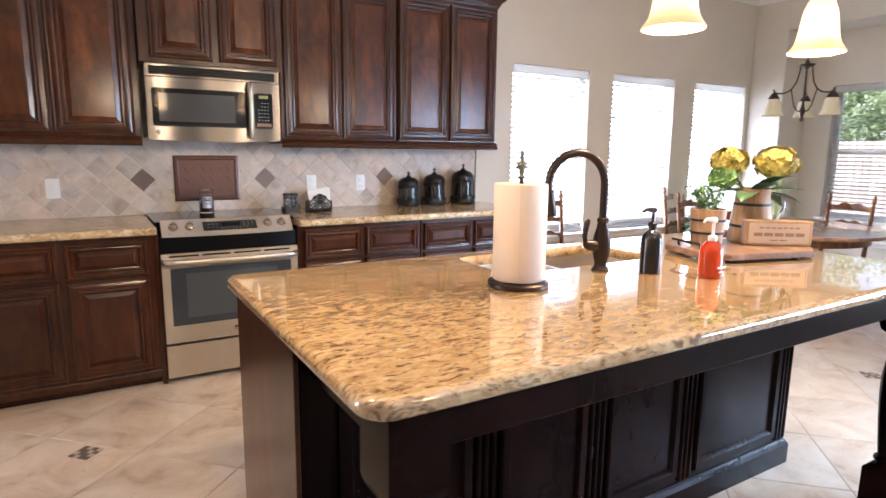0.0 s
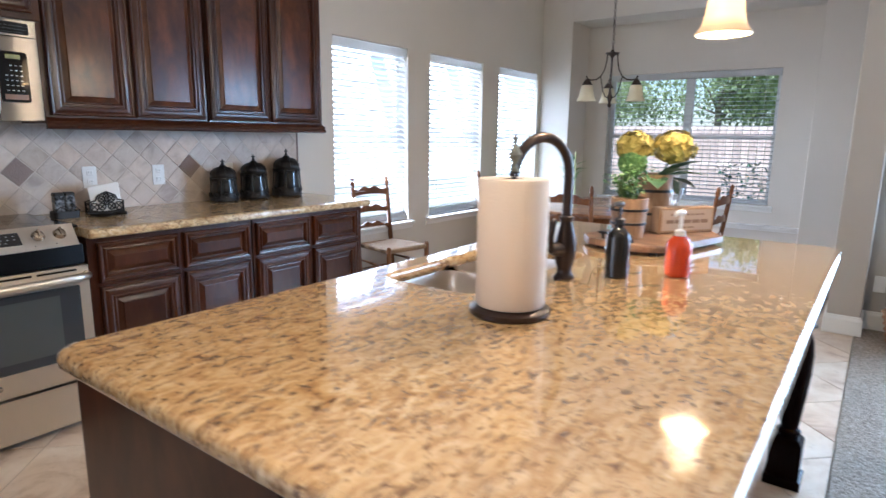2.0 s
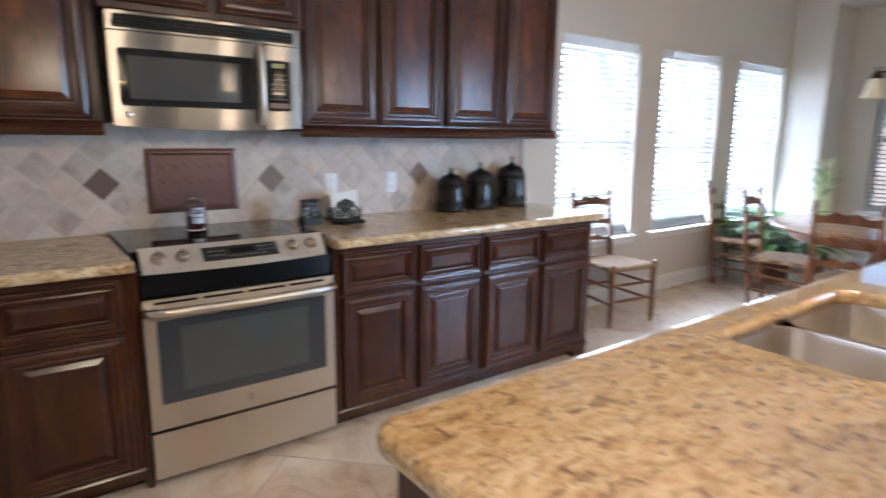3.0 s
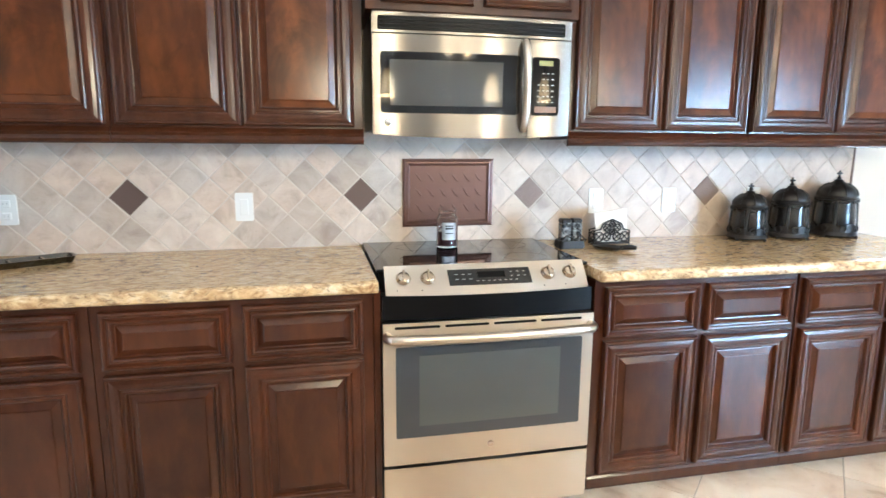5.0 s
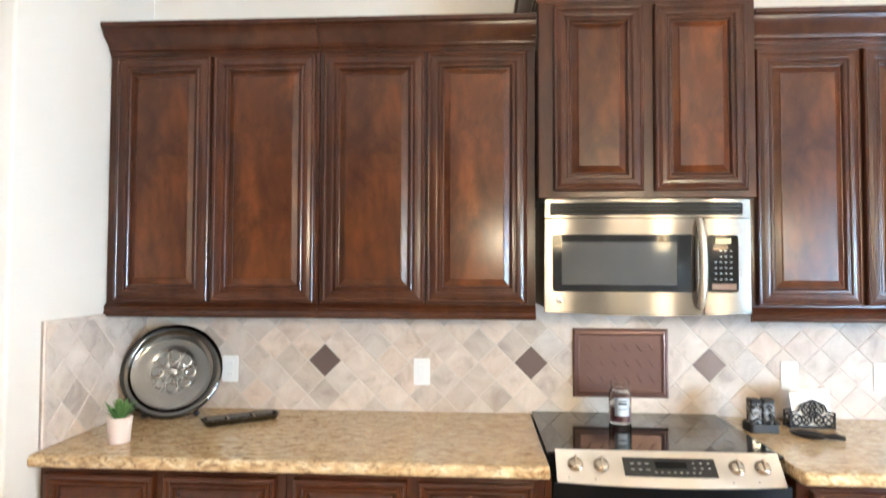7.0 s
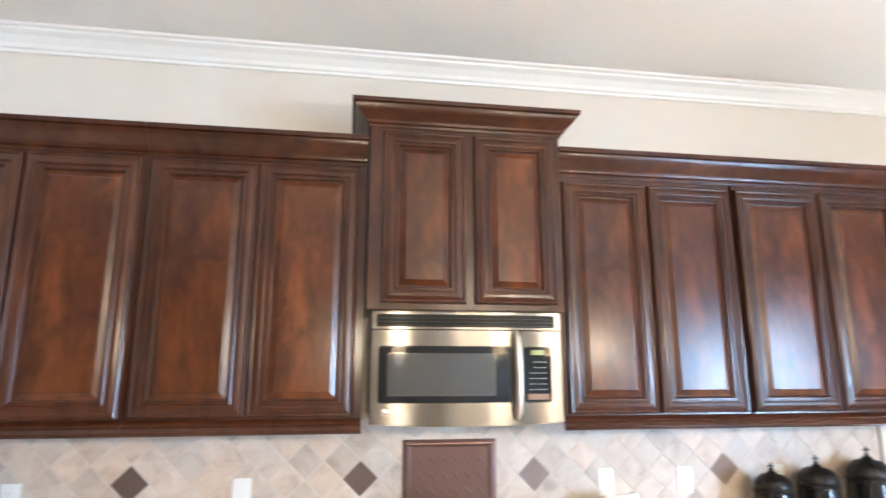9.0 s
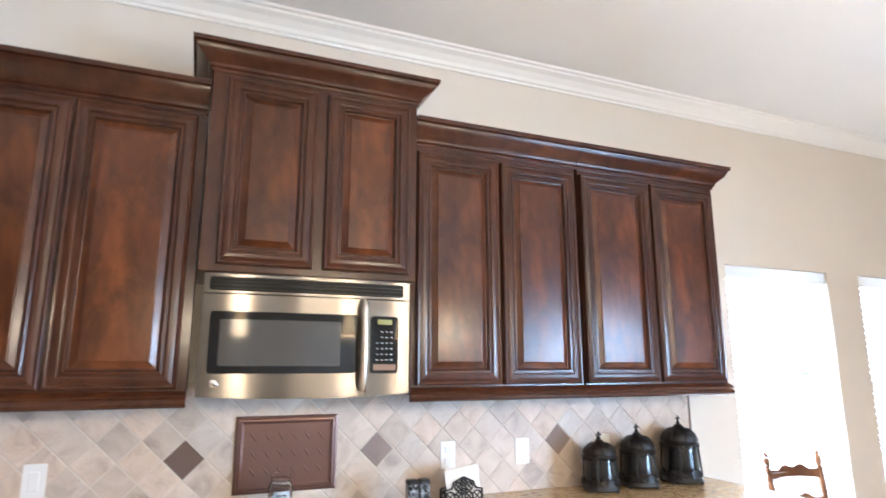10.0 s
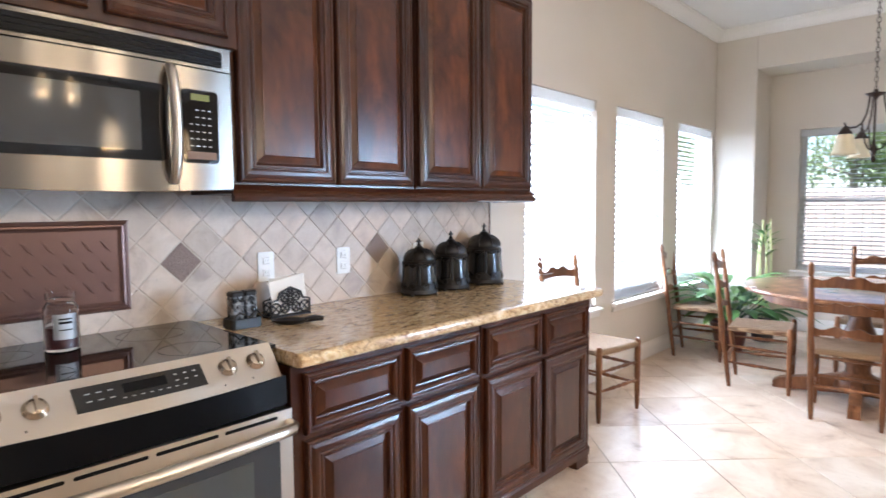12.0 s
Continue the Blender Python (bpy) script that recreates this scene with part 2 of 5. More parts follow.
def tube(path, r, n=10, bm=None, caps=True):
    """A round bar along a path; r: one radius or one for each point."""
    bm = bm or bmesh.new()
    pts = [Vector(p) for p in path]
    rad = [r] * len(pts) if isinstance(r, (int, float)) else r
    loops, side = [], None
    for i, p in enumerate(pts):
        t = (pts[min(i + 1, len(pts) - 1)] - pts[max(i - 1, 0)]).normalized()
        if side is None:
            side = t.orthogonal().normalized()
        side = (side - t * side.dot(t)).normalized()
        up = t.cross(side)
        loops.append([p + rad[i] * (math.cos(2 * math.pi * k / n) * side + math.sin(2 * math.pi * k / n) * up) for k in range(n)])
    rings(bm, loops, caps, caps)
    return bm


def sweep(path, prof, bm=None, closed=False):
    """Sweep a profile of (out, z) along a plan path of (x, y), with mitred corners; out is to the right of the way."""
    bm = bm or bmesh.new()
    pts = [Vector(p) for p in path]
    n = len(pts)
    loops = []
    for i in range(n):
        d0 = (pts[i] - pts[i - 1]).normalized() if i > 0 or closed else None
        d1 = (pts[(i + 1) % n] - pts[i]).normalized() if i < n - 1 or closed else None
        d0 = d0 or d1
        d1 = d1 or d0
        n0, n1 = Vector((d0.y, -d0.x)), Vector((d1.y, -d1.x))
        nn = (n0 + n1).normalized()
        nn = nn / max(0.3, nn.dot(n0))
        loops.append([(pts[i].x + nn.x * o, pts[i].y + nn.y * o, z) for o, z in prof])
    if closed:
        loops.append(loops[0])
    rings(bm, loops, not closed, not closed)
    return bm


def round_rect(x0, x1, y0, y1, r, n=6):
    out = []
    for cx, cy, a0 in ((x1 - r, y1 - r, 0), (x0 + r, y1 - r, 90), (x0 + r, y0 + r, 180), (x1 - r, y0 + r, 270)):
        for k in range(n + 1):
            a = radians(a0 + 90 * k / n)
            out.append((cx + r * math.cos(a), cy + r * math.sin(a)))
    return out


def prism(outline, z0, z1, m=None, bm=None, inset=0.0):
    """Extrude a plan outline; m turns and places it."""
    bm = bm or bmesh.new()
    m = m or Matrix()
    c = Vector((sum(p[0] for p in outline) / len(outline), sum(p[1] for p in outline) / len(outline)))

    def lp(z, s):
        res = []
        for p in outline:
            q = Vector(p)
            d = q - c
            q = q - d.normalized() * s if d.length > 1e-6 else q
            res.append(m @ Vector((q.x, q.y, z)))
        return res
    if inset:
        rings(bm, [lp(z0, 0), lp(z1 - inset, 0), lp(z1, inset)])
    else:
        rings(bm, [lp(z0, 0), lp(z1, 0)])
    return bm


FACE = pose(0, 0, 0, 90)  # plan x, y become x, z, and height goes to -y

DOOR_PROF = [(0, 0), (0, 0.015), (0.002, 0.0195), (0.006, 0.0225), (0.011, 0.0215), (0.014, 0.0185), (0.017, 0.0195), (0.026, 0.0225), (0.037, 0.0235), (0.042, 0.0225), (0.045, 0.0180), (0.048, 0.0180), (0.052, 0.0205), (0.057, 0.0205), (0.061, 0.0165), (0.064, 0.0085), (0.070, 0.0070)]
FIELD_PROF = [(0, 0), (0, 0.0010), (0.004, 0.0020), (0.022, 0.0100), (0.024, 0.0130), (0.027, 0.0136)]
DRAWER_PROF = [(0, 0), (0, 0.014), (0.003, 0.0205), (0.008, 0.0235), (0.014, 0.0225), (0.018, 0.0165), (0.022, 0.0155), (0.026, 0.0205), (0.031, 0.0220), (0.036, 0.0170), (0.039, 0.0065), (0.044, 0.0050), (0.052, 0.0110), (0.064, 0.0205), (0.067, 0.0220)]


def panel_front(x0, x1, z0, z1, y, prof):
    """A moulded raised-panel front on the plane y, facing -y."""
    bm = bmesh.new()
    loops = [[(x0 + i, y - h, z0 + i), (x1 - i, y - h, z0 + i), (x1 - i, y - h, z1 - i), (x0 + i, y - h, z1 - i)] for i, h in prof]
    rings(bm, loops)
    return bm


def cabinet_door(x0, x1, z0, z1, parent, field):
    """A mitred frame with a raised field of its own."""
    d = part("door", panel_front(x0, x1, z0, z1, 0, DOOR_PROF), CHERRY, parent)
    part("raised_field", panel_front(x0 + 0.0665, x1 - 0.0665, z0 + 0.0665, z1 - 0.0665, -0.0065, FIELD_PROF), field, d)
    return d


def rot_panel(bm, m):
    bmesh.ops.transform(bm, matrix=m, verts=bm.verts[:])
    return bm

# ---- the room ----
YW = 4.54          # kitchen and dining window wall
XL = -1.222        # wall at the end of the counter
XS, XB = 6.85, 7.35  # face of the bay, back of the bay
CZ = 3.075
BZ = 2.65
W_X = [(3.43, 4.33), (4.645, 5.545), (5.875, 6.775)]
WZ0, WZ1 = 0.56, 2.075


def structure(name, bm, material, label, category="wall"):
    return tagged(part(name, bm, material), label, category, kind="structure")


def wall_with_holes(bm, a0, a1, z0, z1, holes, put):
    """Boxes that fill a wall round its openings; put(bm, a0, a1, z0, z1) adds one."""
    cut = a0
    for h0, h1, b0, b1 in sorted(holes):
        put(bm, cut, h0, z0, z1)
        put(bm, h0, h1, z0, b0)
        put(bm, h0, h1, b1, z1)
        cut = h1
    put(bm, cut, a1, z0, z1)
    return bm


def along_x(y0, y1):
    return lambda bm, a, b, c, d: add_box(bm, a, b, y0, y1, c, d)


def along_y(x0, x1):
    return lambda bm, a, b, c, d: add_box(bm, x0, x1, a, b, c, d)


structure("wall_north", wall_with_holes(bmesh.new(), XL - 0.12, XS + 0.12, 0, CZ, [(a, b, WZ0, WZ1) for a, b in W_X], along_x(YW, YW + 0.15)), WALL, "greige painted wall with three tall windows")
structure("wall_west", boxm(XL - 0.12, XL, 3.72, YW, 0, CZ, bev=0.008, seg=2), WALL, "cream painted wall at the counter's end")
# the opening here is invented for the hall fill lamp; no window is built
structure("wall_west_far", wall_with_holes(bmesh.new(), -3.2, YW + 0.15, 0, CZ, [(3.45, 4.45, 0.25, 2.25)], along_y(-3.2, -3.08)), DIM_TAUPE, "unseen closing wall, darkened to cut bounce light")
structure("wall_north_hall", boxm(-3.08, XL - 0.12, YW, YW + 0.15, 0, CZ), DIM_TAUPE, "unseen closing wall, darkened to cut bounce light")
structure("wall_south", boxm(-3.2, 5.42, -3.2, -3.08, 0, CZ), DIM_TAUPE, "unseen closing wall, darkened to cut bounce light")
# the bay: jambs, header, back wall with its wide window
BY0, BY1 = 1.66, 4.155
BW = (2.02, 3.87)
bm = boxm(XS, XB, BY1, YW, 0, CZ, bev=0.006)
structure("wall_bay_jamb_north", bm, WALL, "greige wall beside the window bay")
structure("wall_bay_jamb_south", boxm(XS, XB, 1.18, BY0, 0, CZ, bev=0.006), WALL, "greige wall beside the window bay")
structure("wall_bay_header", boxm(XS, XB, BY0, BY1, BZ, CZ, bev=0.004), WALL, "lowered header over the window bay")
structure("wall_east", wall_with_holes(bmesh.new(), BY0 - 0.25, YW, 0, CZ, [(BW[0], BW[1], 0.635, WZ1)], along_y(XB, XB + 0.15)), WALL, "greige wall of the bay with a wide window")
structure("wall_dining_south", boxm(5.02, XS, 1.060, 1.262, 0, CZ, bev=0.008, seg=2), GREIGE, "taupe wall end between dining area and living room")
LW = (-2.0, 0.86)
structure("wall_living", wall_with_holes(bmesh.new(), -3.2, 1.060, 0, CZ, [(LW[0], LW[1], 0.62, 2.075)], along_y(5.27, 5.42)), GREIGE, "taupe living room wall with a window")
structure("ceiling", boxm(-3.2, XB + 0.15, -3.2, YW + 0.15, CZ, CZ + 0.1), CEIL, "white textured flat ceiling", "ceiling")

CROWN = [(0.0, -0.105), (0.012, -0.105), (0.014, -0.092), (0.022, -0.086), (0.03, -0.07), (0.052, -0.042), (0.072, -0.026), (0.076, -0.016), (0.09, -0.012), (0.092, 0.0), (0.0, 0.0)]
crown_z = [(o, CZ - 0.002 + z) for o, z in CROWN]
structure("trim_crown", sweep([(XL, 3.72), (XL, YW), (XS, YW), (XS, 1.262), (5.02, 1.262), (5.02, 1.060), (5.27, 1.060), (5.27, -3.08)], crown_z), TRIM, "white crown moulding along the ceiling", "moulding")
BASE = [(0.0, 0.004), (0.016, 0.004), (0.016, 0.105), (0.012, 0.118), (0.009, 0.122), (0.006, 0.135), (0.0, 0.138)]
structure("baseboard", sweep([(3.05, YW), (XS, YW), (XS, BY1), (XB, BY1), (XB, BY0), (XS, BY0), (XS, 1.262), (5.02, 1.262), (5.02, 1.060), (5.27, 1.060), (5.27, -3.08)], BASE), TRIM, "white moulded baseboard", "baseboard")

# floor: grout bed, tiles last in the file; carpet in the living room
structure("floor", boxm(-3.2, XB + 0.1, 1.085, YW + 0.1, -0.1, -0.003), FLOOR_G, "diagonal travertine tile floor with grout joints", "floor")
floor_ob = bpy.data.objects["floor"]
CARPET = mat("carpet_pile", (0.34, 0.31, 0.28), 0.95)
cv = coords(CARPET)
ln(CARPET, ramp(CARPET, noise_tex(CARPET, cv, 75, 4, 0.7), [(0.33, (0.17, 0.135, 0.105)), (0.5, (0.33, 0.27, 0.215)), (0.67, (0.48, 0.405, 0.33))]), bsdf(CARPET).inputs["Base Color"])
bump(CARPET, noise_tex(CARPET, cv, 70, 3, 0.7), 1.0, 0.02)
structure("floor_carpet", boxm(-3.2, 5.27, -3.2, 1.083, -0.1, 0.006, bev=0.004), CARPET, "grey flecked shaggy carpet", "carpet")

# ---- windows ----
VINYL = mat("window_vinyl", (0.75, 0.74, 0.72), 0.4)
SLAT = mat("blind_slat", (0.62, 0.62, 0.62), 0.45)
tr_ = nd(SLAT, "ShaderNodeBsdfTranslucent", Color=(0.85, 0.84, 0.82, 1))
mx_ = nd(SLAT, "ShaderNodeMixShader", Fac=0.3)
ln(SLAT, bsdf(SLAT).outputs[0], mx_.inputs[1])
ln(SLAT, tr_.outputs[0], mx_.inputs[2])
ln(SLAT, mx_.outputs[0], SLAT.node_tree.nodes["Material Output"].inputs[0])
PANE = mat("window_glass", (1, 1, 1), 0.0)
bsdf(PANE).inputs["Transmission Weight"].default_value = 1.0
bsdf(PANE).inputs["IOR"].default_value = 1.05


def window(name, w, z0, z1, m, lights, tilt, label, slat_step=0.044):
    """A sash window in its reveal, looking to -y from the plane y = 0; the blind hangs in the reveal."""
    ob = thing(name, label, "window", kind="structure")
    ob.matrix_basis = m
    fr = bmesh.new()
    yf0, yf1 = 0.10, 0.15
    for a, b in ((0, 0.045), (w - 0.045, w)):
        add_box(fr, a, b, yf0, yf1, z0, z1, 0.004)
    for a, b in ((z0, z0 + 0.045), (z1 - 0.045, z1)):
        add_box(fr, 0.045, w - 0.045, yf0, yf1, a, b, 0.004)
    part("window_frame", fr, VINYL, ob)
    zm = z0 + (z1 - z0) * 0.5
    seg = w / lights
    for i in range(lights):
        r = boxm(i * seg + 0.045, (i + 1) * seg - 0.045, yf0 - 0.006, yf1 - 0.01, zm - 0.022, zm + 0.022, bev=0.004)
        part("sash_rail", r, VINYL, ob)
        if i:
            part("mullion", boxm(i * seg - 0.045, i * seg + 0.045, yf0 - 0.01, yf1 - 0.002, z0 + 0.045, z1 - 0.045, bev=0.005), VINYL, ob)
        for a, b in ((z0 + 0.045, zm - 0.022), (zm + 0.022, z1 - 0.045)):
            p = part("pane", boxm(i * seg + 0.046, (i + 1) * seg - 0.046, 0.118, 0.122, a, b), PANE, ob)
            p.visible_shadow = False
    # stool and apron
    part("window_sill", sweep([(-0.05, 0.002), (w + 0.05, 0.002)], [(-0.12, z0 - 0.004), (0.045, z0 - 0.004), (0.052, z0 - 0.012), (0.048, z0 - 0.026), (0.03, z0 - 0.03), (0.022, z0 - 0.045), (0.018, z0 - 0.07), (0.004, z0 - 0.074), (0.004, z0 - 0.03), (-0.12, z0 - 0.03)]), TRIM, ob)
    # blind
    head = boxm(0.006, w - 0.006, 0.008, 0.075, z1 - 0.075, z1 - 0.004, bev=0.006)
    part("blind_headrail", head, SLAT, ob)
    part("bottom_rail", boxm(0.01, w - 0.01, 0.02, 0.065, z0 + 0.004, z0 + 0.022, bev=0.004), SLAT, ob)
    first = None
    z = z0 + 0.05
    while z < z1 - 0.085:
        if first is None:
            sm = boxm(0.01, w - 0.01, -0.0235, 0.0235, -0.0014, 0.0014)
            s = part("slat", sm, SLAT, ob)
            first = s
        else:
            s = new("slat", first.data)
            s.parent = ob
        s.matrix_basis = pose(0, 0.043, z, tilt)
        z += slat_step
    for fx in (0.14, w - 0.14):
        part("ladder_cord", boxm(fx - 0.0015, fx + 0.0015, 0.0185, 0.0205, z0 + 0.02, z1 - 0.07), SLAT, ob)
    return ob


for k, (a, b) in enumerate(W_X):
    window("window_%d" % (k + 1), b - a, WZ0, WZ1, pose(a, YW, 0), 1, 40, "tall white sash window with lowered slatted blind")
window("window_4", BW[1] - BW[0], 0.635, WZ1, pose(XB, BW[1], 0, 0, 0, -90), 2, 8, "wide double sash window with open slatted blind")
window("window_5", LW[1] - LW[0], 0.62, 2.075, pose(5.27, LW[1], 0, 0, 0, -90), 3, 20, "living room window with slatted blind")
structure("trim_bay_ledge", sweep([(XB, 4.0), (XB, 1.67)], [(-0.02, 0.36), (-0.004, 0.36), (0.02, 0.362), (0.026, 0.39), (0.05, 0.40), (0.055, 0.422), (-0.02, 0.425)]), TRIM, "white moulded ledge below the bay window", "moulding")

# ---- kitchen cabinets ----
FY = 3.868   # face of the base cabinets
UY = 4.218   # face of the wall cabinets
BACK = YW - 0.002


def base_cabinet(x0, x1, doors, label, end=False, gap=0.001):
    c = thing("base_cabinet", label, "cabinet", x0, FY, 0, group="base cabinets along the kitchen wall")
    w = x1 - x0
    part("body", boxm(gap, w - 0.001, 0, BACK - FY, 0.095, 0.857, bev=0.0015), CHERRY, c)
    part("toe_kick", boxm(0.001, w - 0.001 - (0.03 if end else 0), 0.055, 0.075, 0.0, 0.0945), CHERRY, c)
    part("base_rail", sweep([(0.001, 0), (w - 0.001, 0)], [(0, 0.05), (0.006, 0.05), (0.010, 0.085), (0.004, 0.094), (0, 0.096)]), CHERRY, c)
    for a, b in doors:
        part("drawer_front", panel_front(a - x0, b - x0, 0.648, 0.833, 0, DRAWER_PROF), CHERRY, c)
        cabinet_door(a - x0, b - x0, 0.105, 0.63, c, CHERRY)
    if end:
        foot = prism([(0, 0), (0.11, 0), (0.11, 0.095), (-0.06, 0.095), (-0.035, 0.06), (-0.005, 0.05)], 0, 0.06, pose(w - 0.11, 0.06, 0) @ FACE)
        part("bracket_foot", foot, CHERRY, c)
    return c


base_cabinet(XL + 0.012, -0.350, [(-1.185, -0.800), (-0.768, -0.382)], "dark cherry base cabinet with raised panels beside the wall")
base_cabinet(-0.350, 0.505, [(-0.322, 0.055), (0.092, 0.470)], "dark cherry base cabinet with raised panels beside the range")
base_cabinet(1.300, 2.158, [(1.340, 1.722), (1.752, 2.136)], "dark cherry base cabinet with raised panels beside the range")
base_cabinet(2.158, 3.030, [(2.183, 2.570), (2.600, 2.985)], "dark cherry end base cabinet with a bracket foot", True, 0.009)
part("filler_strip", boxm(0.506, 0.528, FY + 0.002, FY + 0.03, 0.0, 0.857), CHERRY, bpy.data.objects["base_cabinet.001"]).matrix_parent_inverse = bpy.data.objects["base_cabinet.001"].matrix_basis.inverted()

UCROWN = [(0, 2.400), (0.006, 2.400), (0.008, 2.412), (0.016, 2.418), (0.018, 2.43), (0.028, 2.44), (0.052, 2.462), (0.062, 2.482), (0.064, 2.490), (0.074, 2.494), (0.076, 2.512), (0.0, 2.514)]
RAIL = [(0, 1.334), (0.010, 1.334), (0.018, 1.340), (0.020, 1.350), (0.012, 1.362), (0.018, 1.372), (0.006, 1.386), (0, 1.39)]


def wall_cabinet(x0, x1, z0, z1, y, doors, dz0, dz1, crown, rail, label, left_return=False, right_return=False, gap=0.001):
    c = thing("wall_cabinet", label, "cabinet", x0, y, 0, group="wall cabinets along the kitchen wall")
    w = x1 - x0
    depth = BACK - y
    part("body", boxm(gap, w - 0.001, 0, depth, z0, z1, bev=0.0015), CHERRY, c)
    for a, b in doors:
        cabinet_door(a - x0, b - x0, dz0, dz1, c, CHERRY_P)
    path = [(0.001, 0), (w - 0.001, 0)]
    if left_return:
        path = [(0.001, depth)] + path
    if right_return:
        path = path + [(w - 0.001, depth)]
    part("crown_moulding", sweep(path, crown), CHERRY, c, "", True)
    if rail:
        part("light_rail", sweep(path, rail), CHERRY, c, "", True)
    return c


wall_cabinet(XL + 0.004, -0.345, 1.36, 2.41, UY, [(-1.180, -0.790), (-0.778, -0.362)], 1.398, 2.388, UCROWN, RAIL, "glossy dark cherry wall cabinet with raised panel doors")
wall_cabinet(-0.345, 0.512, 1.36, 2.41, UY, [(-0.328, 0.078), (0.086, 0.478)], 1.398, 2.388, UCROWN, RAIL, "glossy dark cherry wall cabinet with raised panel doors")
wall_cabinet(1.322, 2.150, 1.36, 2.41, UY, [(1.345, 1.728), (1.742, 2.130)], 1.398, 2.375, UCROWN, RAIL, "glossy dark cherry wall cabinet beside the microwave")
wall_cabinet(2.150, 3.020, 1.36, 2.41, UY, [(2.166, 2.578), (2.590, 3.000)], 1.398, 2.375, UCROWN, RAIL, "glossy dark cherry end wall cabinet next to the window", False, True, 0.012)
HCROWN = [(o * 1.02, 2.548 + (z - 2.40) * 0.88) for o, z in UCROWN]
wall_cabinet(0.516, 1.318, 1.80, 2.56, 4.142, [(0.572, 0.905), (0.945, 1.282)], 1.826, 2.528, HCROWN, None, "taller cherry wall cabinet with crown over the microwave", True, True)


def slab(name, outline_fn, top, bot, hole, material, label, nose=0.016):
    """A stone top with a rounded edge; outline_fn(inset) gives the plan outline, hole an opening or None."""
    bm = bmesh.new()
    prof = [(nose, top), (nose * 0.5, top - 0.002), (nose * 0.15, top - 0.007), (0, top - 0.014), (0, bot + 0.012), (nose * 0.3, bot + 0.004), (nose, bot)]
    loops = [[(x, y, z) for x, y in outline_fn(i)] for i, z in prof]
    rows = rings(bm, loops, False, False)
    for row, z in ((rows[0], top), (rows[-1], bot)):
        n = len(row)
        es = [bm.edges.get((row[i], row[(i + 1) % n])) for i in range(n)]
        if hole:
            hv = [bm.verts.new((x, y, z)) for x, y in hole]
            es += [bm.edges.new((hv[i], hv[(i + 1) % len(hv)])) for i in range(len(hv))]
            if z == top:
                first = hv
            else:
                for i in range(len(hv)):
                    j = (i + 1) % len(hv)
                    bm.faces.new((first[i], first[j], hv[j], hv[i]))
        bmesh.ops.triangle_fill(bm, use_beauty=True, use_dissolve=True, edges=es)
    ob = part(name, bm, material)
    for p in ob.data.polygons:
        p.use_smooth = abs(p.normal.z) < 0.97
    return tagged(ob, label, "countertop")


CT, CB = 0.902, 0.859
slab("countertop", lambda i: round_rect(XL + 0.003 + i * 0.2, 0.518 - i * 0.2, 3.815 + i, BACK - 0.02, 0.004, 2), CT, CB, None, GRANITE_W, "speckled golden granite counter beside the wall")
slab("countertop", lambda i: round_rect(1.302 + i * 0.2, 3.075 - i, 3.815 + i, BACK - 0.02, 0.012, 4), CT, CB, None, GRANITE_W, "speckled golden granite counter reaching the window")

# ---- island ----
IT, IB = 0.932, 0.892
SX0, SX1, SY0, SY1 = 1.38, 2.10, 1.845, 2.192
slab("island_countertop", lambda i: round_rect(0.572 + i, 2.850 - i, 1.146 + i, 2.278 - i, 0.06 - i, 8), IT, IB, round_rect(SX0, SX1, SY0, SY1, 0.07, 6), GRANITE, "polished golden granite island top with a sink opening", 0.02)
isl = thing("kitchen_island", "espresso-stained island base with raised panels and turned legs", "island", 0.610, 1.635, 0)
IW = 2.742 - 0.610
bm = boxm(0, IW, 0, 0.02, 0.09, 0.891, bev=0.002)
add_box(bm, 0, IW, 0.564, 0.584, 0.09, 0.891, 0.002)
add_box(bm, 0, 0.02, 0.02, 0.564, 0.09, 0.891)
add_box(bm, IW - 0.02, IW, 0.02, 0.564, 0.09, 0.891)
add_box(bm, 0.02, IW - 0.02, 0.02, 0.564, 0.09, 0.11)
part("body", bm, ESPRESSO, isl)
part("plinth", sweep([(0, 0.584), (0, 0), (IW, 0), (IW, 0.584)], [(-0.06, 0), (0.018, 0), (0.018, 0.085), (0.010, 0.10), (0.003, 0.108), (-0.06, 0.108)]), ESPRESSO, isl)
part("end_panel", boxm(-0.012, 0.0, -0.004, 0.584, 0.11, 0.89, bev=0.002), CHERRY, isl, "cherry end panel")
STILES = [0.045, 0.54, 0.985, 1.455, 2.085]
for sx in STILES[1:]:
    for k in range(3):
        part("fluted_bead", lathe([(0.008, 0.12), (0.011, 0.13), (0.011, 0.80), (0.008, 0.81)], 10, None, pose(sx - 0.026 + 0.026 * k, -0.004, 0)), ESPRESSO, isl)
for a, b in zip(STILES, STILES[1:]):
    part("panel", panel_front(a + 0.05, b - 0.05, 0.14, 0.80, 0, [(0, 0), (0, 0.012), (0.006, 0.018), (0.03, 0.018), (0.036, 0.012), (0.042, 0.004)]), ESPRESSO, isl)
ap = bmesh.new()
add_box(ap, 0.135, IW - 0.10, -0.440, -0.415, 0.80, 0.891, 0.003)
part("apron", ap, ESPRESSO, isl)
for ax in (0.03, IW - 0.02):
    part("side_apron", boxm(ax, ax + 0.025, -0.338, -0.001, 0.80, 0.891, bev=0.003), ESPRESSO, isl)


def square(r):
    return [(-r, -r), (r, -r), (r, r), (-r, r)]


